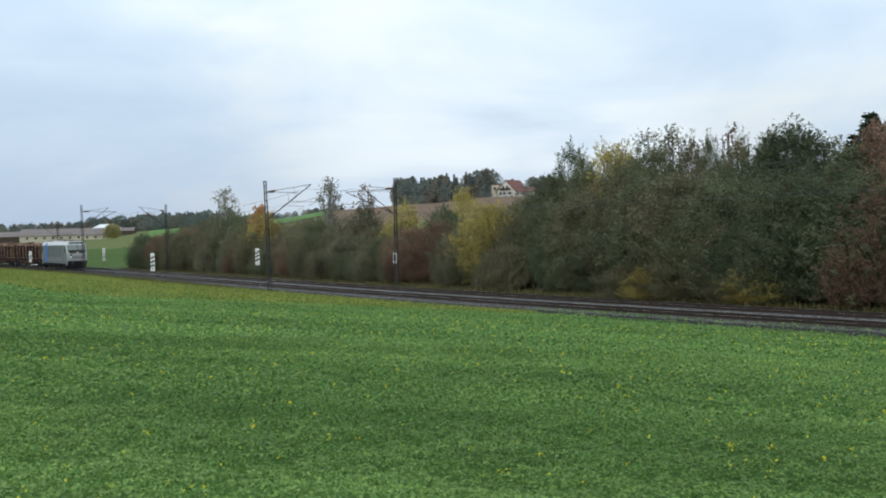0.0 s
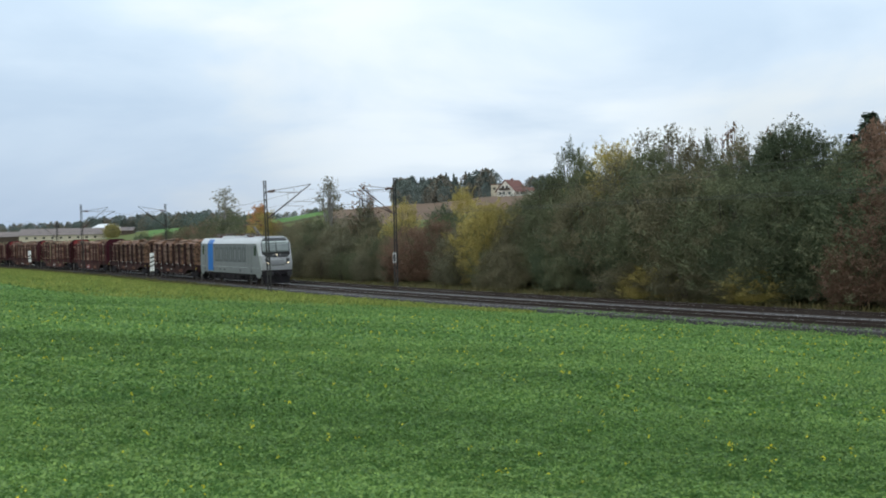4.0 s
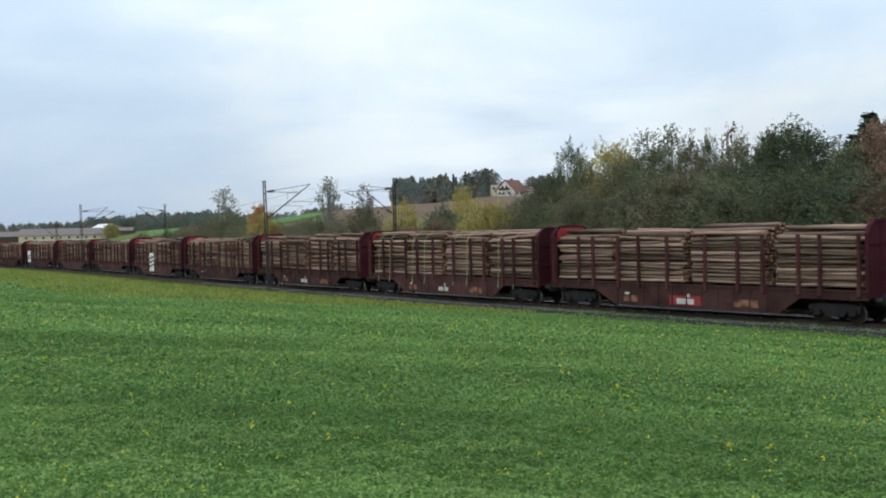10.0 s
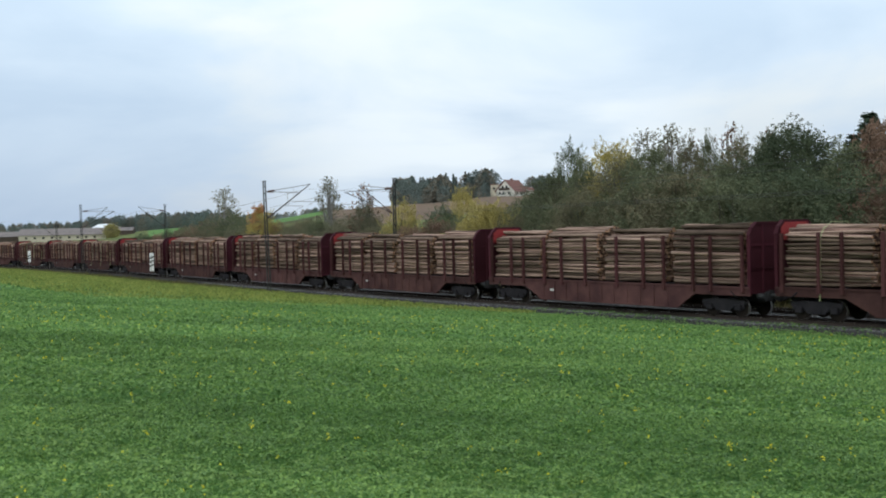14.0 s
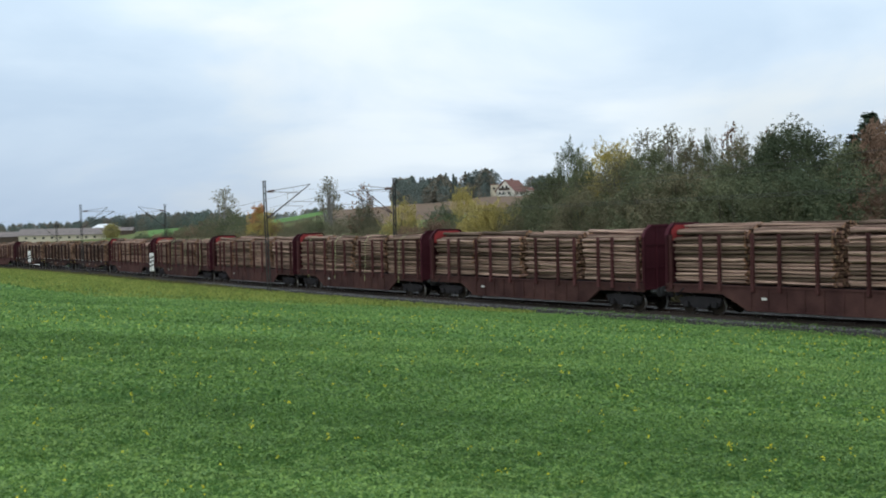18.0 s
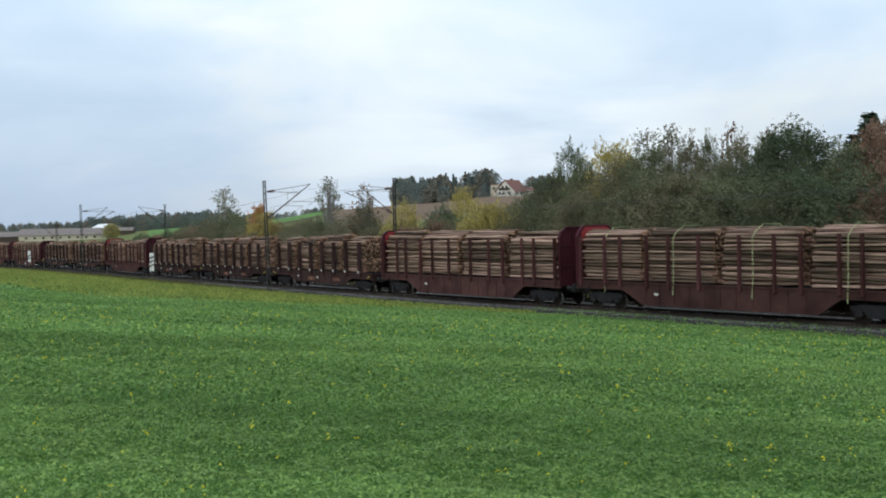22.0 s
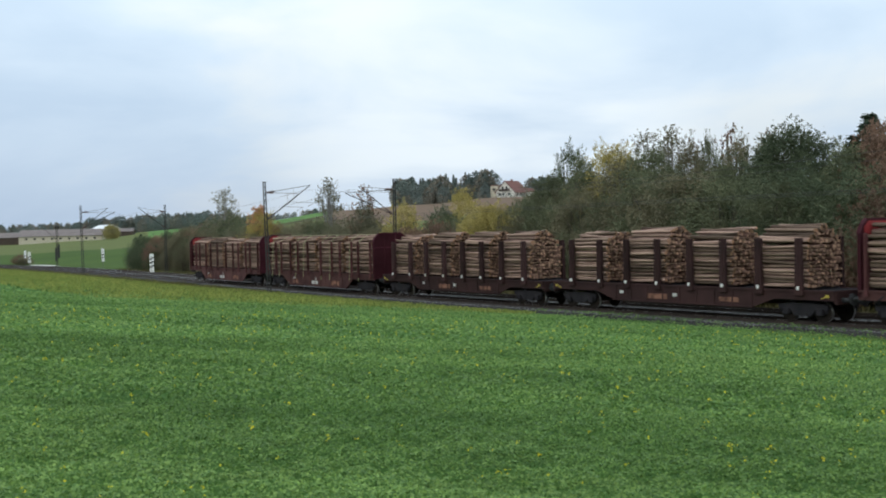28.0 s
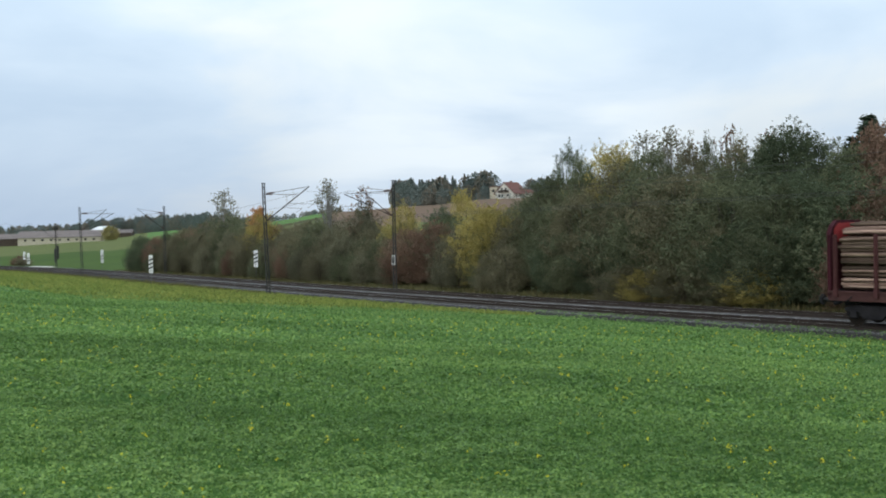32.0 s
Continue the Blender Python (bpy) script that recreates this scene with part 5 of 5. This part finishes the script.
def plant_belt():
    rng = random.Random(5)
    # grey shrubs lighten the farther belt, their pale leaves standing in for haze
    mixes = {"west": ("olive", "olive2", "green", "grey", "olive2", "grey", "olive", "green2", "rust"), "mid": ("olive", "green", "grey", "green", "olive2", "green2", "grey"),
             # "gap": dark alders picked to give the tone of a shaded hollow
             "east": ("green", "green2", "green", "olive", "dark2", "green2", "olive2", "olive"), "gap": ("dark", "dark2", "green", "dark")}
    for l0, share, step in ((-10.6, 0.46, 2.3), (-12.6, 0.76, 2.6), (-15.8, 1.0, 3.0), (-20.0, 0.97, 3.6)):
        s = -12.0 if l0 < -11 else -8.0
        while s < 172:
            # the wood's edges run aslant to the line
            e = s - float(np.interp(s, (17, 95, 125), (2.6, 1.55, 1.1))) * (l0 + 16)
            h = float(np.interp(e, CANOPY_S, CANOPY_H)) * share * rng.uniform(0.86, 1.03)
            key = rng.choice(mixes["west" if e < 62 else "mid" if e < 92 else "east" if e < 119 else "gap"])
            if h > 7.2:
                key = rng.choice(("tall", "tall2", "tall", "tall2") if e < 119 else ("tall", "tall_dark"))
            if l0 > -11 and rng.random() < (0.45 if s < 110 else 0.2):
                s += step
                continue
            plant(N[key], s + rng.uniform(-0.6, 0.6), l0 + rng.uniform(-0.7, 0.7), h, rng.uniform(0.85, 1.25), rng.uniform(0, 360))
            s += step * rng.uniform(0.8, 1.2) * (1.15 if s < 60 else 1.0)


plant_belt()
plant(N["birch"], 19.3, -16.0, 10.9, 1.25, 20)
plant(N["orange"], 35.3, -15.0, 7.9, 0.95, 10)
plant(N["ochre"], 38.8, -14.0, 6.6, 0.8, 50)
plant(N["birch2"], 51.6, -17.5, 10.7, 1.25, 200)
plant(N["bare"], 64.5, -16.0, 9.2, 1.0, 90)
plant(N["ochre"], 75.2, -15.0, 6.6, 0.7, 130)
plant(N["tall_ochre"], 81.8, -18.0, 7.9, 0.7, 70)
plant(N["dark"], 81.6, -16.0, 6.0, 0.8, 20)
plant(N["grey"], 65.0, -15.5, 6.6, 0.9, 10)
plant(N["ochre"], 93.6, -12.6, 5.9, 0.95, 20)
plant(N["ochre"], 95.8, -12.6, 5.9, 1.0, 220)
plant(N["dark"], -3.5, -11.0, 4.5, 1.15, 0)
plant(N["dark2"], -7.8, -11.5, 3.6, 1.1, 60)
plant(N["dark"], -1.0, -10.5, 3.4, 1.2, 200)
plant(N["rust"], 2.5, -11.2, 4.3, 1.0, 60)
plant(N["rust"], 82.5, -12.0, 4.4, 1.3, 60)
plant(N["rust"], 85.6, -13.0, 4.9, 1.2, 160)
plant(N["tall_dark"], 98.8, -18.0, 10.6, 0.6, 160)
plant(N["tall_ochre"], 105.6, -17.0, 10.0, 0.9, 100)
plant(N["birch"], 106.4, -20.0, 11.4, 1.0, 100)
plant(N["birch2"], 109.0, -20.0, 11.6, 1.1, 10)
plant(N["bare"], 115.1, -20.0, 11.0, 0.9, 10)
plant(N["bare"], 111.8, -19.5, 10.2, 0.8, 80)
plant(N["bare"], 118.5, -20.5, 10.4, 0.8, 200)
plant(N["tall_dark"], 122.2, -18.0, 10.1, 1.35, 70)
plant(N["tall_dark"], 124.0, -18.0, 9.5, 1.2, 250)
plant(N["spruce"], 128.2, -18.5, 10.9, 1.7, 0)
plant(N["spruce"], 126.6, -19.0, 9.7, 1.6, 60)
plant(N["rust_tree"], 129.9, -16.5, 9.5, 0.7, 30)
plant(N["rust_tree"], 131.6, -15.5, 8.6, 0.8, 130)
plant(N["tall_dark"], 123.2, -16.8, 9.4, 1.1, 150)
plant(N["tall"], 100.6, -18.0, 9.4, 0.55, 20)
plant(N["tall2"], 104.9, -18.5, 9.9, 0.55, 60)
plant(N["tall2"], 112.4, -18.5, 10.0, 0.5, 100)
plant(N["tall"], 114.0, -19.0, 9.8, 0.45, 140)
plant(N["tall2"], 117.2, -18.5, 9.8, 0.55, 180)
plant(N["tall"], 119.6, -19.0, 9.5, 0.5, 230)
plant(N["birch2"], 118.6, -19.5, 10.2, 0.9, 200)
plant(N["rust_tree"], 133.4, -12.5, 6.9, 1.1, 30)
plant(N["green2"], 127.6, -10.4, 6.2, 1.0, 30)
plant(N["rust"], 134.6, -10.9, 5.4, 1.1, 130)
plant(N["dark"], 131.8, -11.2, 5.0, 1.0, 230)
plant(N["ochre"], 126.6, -9.6, 1.7, 2.2, 30)
plant(N["olive"], 124.6, -9.4, 1.4, 2.4, 200)
plant(N["olive"], 119.0, -9.6, 1.2, 2.6, 10)
plant(N["olive2"], 116.2, -9.3, 1.9, 2.2, 40)
plant(N["ochre"], 118.6, -9.2, 1.6, 2.3, 140)
plant(N["olive"], 121.2, -9.3, 2.0, 1.9, 240)
plant(N["rust"], 134.0, -9.8, 3.6, 1.2, 0)
plant(N["rust"], -80.0, -12.0, 1.5, 2.2, 10)
plant(N["olive"], -75.0, -11.0, 1.3, 2.2, 110)
plant(N["rust"], -84.0, -13.0, 1.6, 2.0, 210)
for ob in N.values():
    for o in (*ob.children_recursive, ob):
        bpy.data.objects.remove(o)


# ---- distant woods: one mass of crowns each ----
def build_wood(name, label, spots, leaf, seed):
    """spots: (bearing, bearing, distance, depth, count, height, pointed share)."""
    rng = np.random.default_rng(seed)
    out, idx = [], []
    for b0, b1, d, deep, count, h, pts in spots:
        for _ in range(count):
            b, dd = math.radians(rng.uniform(b0, b1)), d + rng.uniform(0, deep)
            x, y = dd * math.sin(b), dd * math.cos(b)
            g, hh = land_at(x, y), h * rng.uniform(0.72, 1.06)
            cone = rng.random() < pts
            n = 900 if hh > 6 else 480
            v = rng.uniform(0.03, 1, n)
            r = hh * 0.15 * (1 - v) + 0.3 if cone else hh * 0.40 * np.sin(np.pi * np.clip(v * 0.92 + 0.1, 0, 1)) ** 0.6
            a = rng.uniform(0, 2 * np.pi, n)
            q = rng.uniform(0.5, 1.05, n)
            P = np.stack([x + r * q * np.cos(a), y + r * q * np.sin(a), g + hh * v + rng.normal(0, 0.2, n)], -1)
            out.append(leaves(P, 0.036 * hh * (0.75 if cone else 0.95), rng))
            idx.append(np.full(n, 0 if cone or rng.random() < 0.6 else 1))
    ob = new(name, quads(name, np.concatenate(out), leaf, np.concatenate(idx)))
    tagged(ob, label, "wood", kind="stuff")


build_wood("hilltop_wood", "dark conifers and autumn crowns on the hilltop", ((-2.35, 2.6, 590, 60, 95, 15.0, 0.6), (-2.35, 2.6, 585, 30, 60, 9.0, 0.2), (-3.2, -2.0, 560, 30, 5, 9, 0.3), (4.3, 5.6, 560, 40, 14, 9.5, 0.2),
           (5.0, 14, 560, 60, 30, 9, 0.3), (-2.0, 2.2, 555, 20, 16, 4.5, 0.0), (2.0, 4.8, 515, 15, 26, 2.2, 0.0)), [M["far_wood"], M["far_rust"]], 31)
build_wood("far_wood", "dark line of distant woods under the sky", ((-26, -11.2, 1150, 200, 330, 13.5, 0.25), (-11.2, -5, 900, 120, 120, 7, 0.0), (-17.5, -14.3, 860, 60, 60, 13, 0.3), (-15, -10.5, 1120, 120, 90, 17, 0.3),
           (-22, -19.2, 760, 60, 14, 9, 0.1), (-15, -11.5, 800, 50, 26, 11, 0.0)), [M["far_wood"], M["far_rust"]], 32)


# ---- weeds along the track edge ----
def build_weeds():
    rng = np.random.default_rng(12)
    n = 26000
    s = rng.uniform(-70, 118, n)
    keep = rng.random(n) < np.clip((122 - s) / 60, 0.12, 1)
    s = s[keep]
    n = len(s)
    bunch = np.sin(s * 0.55) * 0.5 + np.sin(s * 1.7 + 1) * 0.5
    l = 2.2 + np.abs(rng.normal(0, 1.4, n))
    h = rng.uniform(0.1, 0.55, n) * (0.55 + 0.35 * bunch) * np.clip((115 - s) / 50, 0.45, 1)
    x, y, _ = line(s, l)
    z = land(x, y)
    a = rng.uniform(0, 2 * np.pi, n)
    d = np.stack([np.cos(a), np.sin(a), np.zeros(n)], -1)
    p = np.stack([x, y, z], -1)
    tip = p + np.stack([rng.normal(0, 0.12, n), rng.normal(0, 0.12, n), h], -1)
    w = 0.035
    V = np.stack([p - d * w, p + d * w, tip + d * w * 0.3, tip - d * w * 0.3], 1)
    # far side, at the foot of the shrubs
    m = 6000
    s = rng.uniform(-10, 165, m)
    l = -7.6 - np.abs(rng.normal(0, 1.1, m))
    x, y, _ = line(s, l)
    p = np.stack([x, y, land(x, y)], -1)
    a = rng.uniform(0, 2 * np.pi, m)
    d = np.stack([np.cos(a), np.sin(a), np.zeros(m)], -1)
    tip = p + np.stack([rng.normal(0, 0.15, m), rng.normal(0, 0.15, m), rng.uniform(0.1, 0.4, m)], -1)
    V = np.concatenate([V, np.stack([p - d * w, p + d * w, tip + d * w * 0.3, tip - d * w * 0.3], 1)])
    tagged(new("verge_weeds", quads("verge_weeds", V, M["weed"])), "dry yellow-green weeds along the track edge", "weeds", kind="stuff")


build_weeds()


def build_verge():
    rng = np.random.default_rng(14)
    n = 90000
    s = rng.uniform(-75, 121, n)
    wide = np.clip((121 - s) * 1.6, 2.0, 16)
    l = 2.2 + wide * 1.35 * rng.random(n) ** 1.25
    x, y, _ = line(s, l)
    p = np.stack([x, y, land(x, y)], -1)
    a = rng.uniform(0, 2 * np.pi, n)
    d = np.stack([np.cos(a), np.sin(a), np.zeros(n)], -1)
    tip = p + np.stack([rng.normal(0, 0.10, n), rng.normal(0, 0.10, n), rng.uniform(0.06, 0.22, n)], -1)
    V = np.stack([p - d * 0.05, p + d * 0.05, tip + d * 0.02, tip - d * 0.02], 1)
    tagged(new("verge_grass", quads("verge_grass", V, M["verge_blade"])), "yellowish grass strip between field and track", "grass", kind="stuff")


build_verge()


# ---- the crop: leafy mustard with a few flowers ----
def build_crop():
    rng = np.random.default_rng(21)
    V = []
    for r0, r1, n, size, hgt in ((4.5, 14, 230000, 0.0165, 0.22), (14, 28, 200000, 0.028, 0.24), (28, 70, 150000, 0.05, 0.19), (70, 200, 70000, 0.12, 0.15)):
        u = rng.random(n)
        r = np.sqrt(r0 * r0 + (r1 * r1 - r0 * r0) * u)
        a = np.radians(rng.uniform(-24, 24, n))
        x, y = r * np.sin(a), r * np.cos(a)
        s, l = lateral(x, y)
        ok = l > np.clip((121 - s) * 1.6, 1.38, 16) * np.where(s < 118, 0.50 + 0.85 * rng.random(len(s)), 1.0)
        x, y = x[ok], y[ok]
        tuft = np.array([0.8 * noise.noise((px * 1.1, py * 1.1, 3.0)) + 0.7 * noise.noise((px * 5.0, py * 5.0, 5.0)) + 0.8 * noise.noise((px * 0.10, py * 0.33, 7.0)) for px, py in zip(x, y)])
        foot = np.maximum(land(x, y), rail_z(s[ok]) + np.interp(l[ok], [1.35, 1.85, 2.35, 2.5], [-0.19, -0.24, -0.62, -9]))
        z = foot + hgt * np.clip(0.5 + 0.6 * tuft, 0.06, 1.3) * rng.uniform(0.35, 1.0, len(x)) ** 0.6
        V.append(leaves(np.stack([x, y, z], -1), size, rng, 0.42, 0.42))
    tagged(new("mustard_crop", quads("mustard_crop", np.concatenate(V), M["crop_leaf"])), "dense green mustard crop in leaf", "crop", kind="stuff")
    V = []
    for _ in range(760):
        r, a = 6.5 + 39 * rng.random() ** 0.75, math.radians(rng.uniform(-23, 23))
        x, y = r * math.sin(a), r * math.cos(a)
        g = land_at(x, y) + rng.uniform(0.16, 0.3)
        n = rng.integers(2, 6)
        V.append(leaves(np.array([x, y, g]) + rng.normal(0, 0.016, (n, 3)), 0.008 + 0.00038 * r, rng, 0.9))
    tagged(new("mustard_flowers", quads("mustard_flowers", np.concatenate(V), M["petal"])), "scattered small yellow mustard flowers", "flowers", kind="stuff")


build_crop()


# ---- buildings ----
def by_bearing(px, d):
    """A spot d metres away, by its place across the view."""
    k = (px - 784) / LENS
    b = math.atan(k)
    return d * math.sin(b), d * math.cos(b)


def gabled(t, lx, ly, eave, ridge, wall_m, roof_m, over=0.4, foot=-1.0):
    """Walls with two gables and a pitched roof whose ridge runs along x."""
    bm = bmesh.new()
    prism(bm, [(-ly / 2, foot), (ly / 2, foot), (ly / 2, eave), (0, ridge), (-ly / 2, eave)], -lx / 2, lx / 2, axis="x")
    w = part("wall", bm, wall_m, t)
    for k in (-1, 1):
        bm = bmesh.new()
        sl = (ridge - eave) / (ly / 2)
        prism(bm, [(0, ridge + 0.02), (k * (ly / 2 + over), eave - over * sl + 0.02), (k * (ly / 2 + over), eave - over * sl + 0.22), (0, ridge + 0.24)], -lx / 2 - over, lx / 2 + over, axis="x")
        part("roof", bm, roof_m, t)
    return w


def opening(x0, x1, y0, y1, z0, z1, name, m, wall, label=""):
    bm = bmesh.new()
    box(bm, x0, x1, y0, y1, z0, z1)
    part(name, bm, m, wall, label)


def build_house():
    x, y = by_bearing(908, 545)
    t = thing("hill_house", "white house with a red gabled roof on the hill", "house", at=pose(x, y, land_at(x, y) - 0.5, 0, 0, 52))
    w = gabled(t, 11.0, 10.6, 3.0, 8.0, M["plaster_white"], M["roof_tile"], 0.7)
    for yy, z in ((-2.4, 1.1), (0.6, 1.1), (2.6, 1.1), (-1.3, 4.1), (1.0, 4.1)):
        opening(-5.53, -5.47, yy, yy + 1.1, z, z + 1.3, "window", M["glass"], w)
    for xx in (-3.6, -0.6, 2.4):
        opening(xx, xx + 1.2, -5.33, -5.27, 1.0, 2.3, "window", M["glass"], w)
    bm = bmesh.new()
    box(bm, -6.3, -5.55, -3.0, 3.2, 3.2, 3.35)
    box(bm, -6.3, -6.22, -3.0, 3.2, 3.35, 4.2)
    part("balcony", bm, M["barn_wood"], t, "dark wooden balcony")
    bm = bmesh.new()
    box(bm, -0.4, 0.4, -0.4, 0.4, 7.4, 8.9)
    part("chimney", bm, M["roof_tile"], t)
    x, y = by_bearing(881, 560)
    t = thing("house_annex", "cream yellow annex with a flat roof beside the house", "house", at=pose(x, y, land_at(x, y), 0, 0, 52))
    bm = bmesh.new()
    box(bm, -2.1, 2.1, -2.1, 2.1, -1.0, 5.6, 0.05)
    w = part("wall", bm, M["plaster"], t)
    bm = bmesh.new()
    box(bm, -2.3, 2.3, -2.3, 2.3, 5.6, 5.9, 0.05)
    part("roof", bm, M["roof_tile"], t)
    opening(-2.14, -2.08, -0.6, 0.6, 3.2, 4.4, "window", M["glass"], w)
    x, y = by_bearing(938, 548)
    t = thing("garden_shed", "small reddish shed beside the hill house", "shed", at=pose(x, y, land_at(x, y), 0, 0, 40))
    gabled(t, 4.5, 3.6, 2.2, 3.6, M["plaster_white"], M["roof_tile"], 0.3)


build_house()


def build_farm():
    x, y = by_bearing(112, 600)
    g = land_at(x, y)
    t = thing("long_barn", "long cream barn with a low grey roof", "barn", at=pose(x, y, g - 0.1, 0, 0, 9))
    w = gabled(t, 40.0, 13.0, 3.0, 6.0, M["plaster"], M["roof_grey"], 0.5)
    for k in range(9):
        opening(-17 + 4.1 * k, -15.8 + 4.1 * k, -6.54, -6.47, 1.2, 2.1, "window", M["glass"], w)
    opening(-20.04, -19.97, -1.5, 1.5, 0, 2.6, "door", M["barn_wood"], w)
    x, y = by_bearing(14, 610)
    t = thing("brown_barn", "brown boarded barn with a low dark roof", "barn", at=pose(x, y, land_at(x, y) + 0.2, 0, 0, 6))
    gabled(t, 20.0, 12.0, 3.4, 5.6, M["barn_wood"], M["roof_grey"], 0.5)
    x, y = by_bearing(188, 690)
    t = thing("open_barn", "dark barn with a pale sheet-metal roof", "barn", at=pose(x, y, land_at(x, y) - 0.9, 0, 0, -52))
    w = gabled(t, 19.0, 20.0, 3.6, 8.0, M["barn_wood"], M["roof_white"], 0.8)
    x, y = by_bearing(224, 680)
    t = thing("lean_to", "low dark shed beside the open barn", "shed", at=pose(x, y, land_at(x, y), 0, 0, 4))
    gabled(t, 9.0, 8.0, 2.4, 4.0, M["barn_wood"], M["roof_grey"], 0.4)
    x, y = by_bearing(198, 590)
    yard = build_tree("lime_tree", "round olive-green tree beside the barns", 8.5, 4.4, M["leaf_yard"], M["trunk"], 97, 11000, 0.2, low=0.12, clumps=90, stems=1)
    yard.matrix_basis = pose(x, y, land_at(x, y) - 0.1) @ Matrix.Diagonal((0.9, 0.9, 0.85, 1))


build_farm()
swept("farm_path", [(-9.0, -0.30), (-10.8, -0.22)], -67, -51, 3.0, M["path"], "pale gravel path beside the meadow", "path", closed=False)


# ---- the train made up, and its run ----
A_POOL, B_POOL = log_meshes(6, 2.75), log_meshes(6, 4.45)
LOG_A = "stack of short brown logs between broad stakes"
LOG_B = "stack of long brown logs between red stakes"
WAGONS = (("a", -27.2), ("a", -46.9), ("b", -67.4), ("b", -88.95), ("b", -110.6), ("b", -132.35), ("b", -154.05), ("b", -175.9), ("b", -197.8), ("b", -219.7), ("b", -241.5),
          ("b", -262.95), ("b", -284.1), ("b", -305.5), ("b", -327.2), ("a", -348.3), ("a", -368.3), ("a", -388.0), ("b", -408.3), ("a", -428.9), ("a", -448.4),
          ("b", -469.2), ("b", -491.1))
STRAPPED = {3: 2, 5: 3, 11: 1, 13: 1, 21: 2}


def motions():
    """Everything on the train runs along the line at about 20 m/s."""
    late = ((0, -0.125), (1, -0.113), (2, -0.095), (3, -0.087), (3.5, -0.075), (4.5, -0.045), (5.5, -0.022), (6, -0.014), (7, 0.029), (8, 0.030), (9, 0.034), (10, -0.025), (11, 0.007),
            (12, 0.002), (13, -0.043), (13.5, 0.02), (14, 0.001), (14.5, -0.015), (15.5, 0.0), (16.5, 0.019), (17, 0.027), (18, 0.032), (19, 0.031), (20, -0.022), (21, 0.003),
            (22, -0.022), (23, -0.045), (23.5, 0.02), (24, 0.007), (25, 0.021), (25.5, 0.009), (26.5, -0.01), (27.5, -0.030), (28, -0.011), (29, -0.052), (30, 0.009), (31, 0.037), (32, 0.045))
    times = [t for t, _ in late]
    gone = [19.94991 * (t + d) + 0.0019082 * (t + d) ** 2 for t, d in late]
    loco = build_loco()
    wagon = {"a": build_wagon_a(), "b": build_wagon_b(False), "m": build_wagon_b(True), "r": build_wagon_b(True, True)}
    stacks = {("a", 0): [build_stack(2.75, 11 + k, A_POOL, LOG_A, 0.70 + 0.05 * k, top=1.98 - 0.05 * (k % 2)) for k in range(4)],
              ("b", 0): [build_stack(4.45, 21 + k, B_POOL, LOG_B, 0.36 + 0.06 * k, top=(2.28, 2.16, 2.24, 2.10, 2.20)[k]) for k in range(5)],
              ("b", 1): [build_stack(4.45, 41 + k, B_POOL, LOG_B + ", held by a strap", 0.42, (-0.25,), 2.26) for k in range(2)],
              ("b", 2): [build_stack(4.45, 51 + k, B_POOL, LOG_B + ", held by pale straps", 0.46, (-1.1, 0.45), 2.26) for k in range(2)]}
    stacks[("b", 3)] = stacks[("b", 1)] + stacks[("b", 2)]
    used, rng = set(), random.Random(8)

    def mine(ob):
        if ob.name in used:
            return copy_thing(ob, Matrix())
        used.add(ob.name)
        return ob

    plan = []

    def run(ob, centre, local):
        plan.append((ob, centre, local))

    run(loco, -8.12, Matrix())
    for i, (kind, c) in enumerate(WAGONS):
        run(mine(wagon["r" if i == 2 else "m" if i in (3, 4, 21, 22) else kind]), c, Matrix())
        spots = (-6.47, -2.2, 2.15, 6.43) if kind == "a" else (-7.55, -2.75, 2.3, 7.35)
        for x in spots:
            pick = stacks[(kind, STRAPPED.get(i, 0) if kind == "b" else 0)]
            st = mine(rng.choice(pick))
            run(st, c, pose(x + rng.uniform(-0.1, 0.1), 0, 1.52))
    for ob, centre, local in plan:
        walk(ob, [(t, line_pose(g + centre) @ local) for t, g in zip(times, gone)])
    for key, group in stacks.items():
        for ob in group if key[1] < 3 else []:
            if ob.name not in used:
                for o in (*ob.children_recursive, ob):
                    bpy.data.objects.remove(o)


motions()
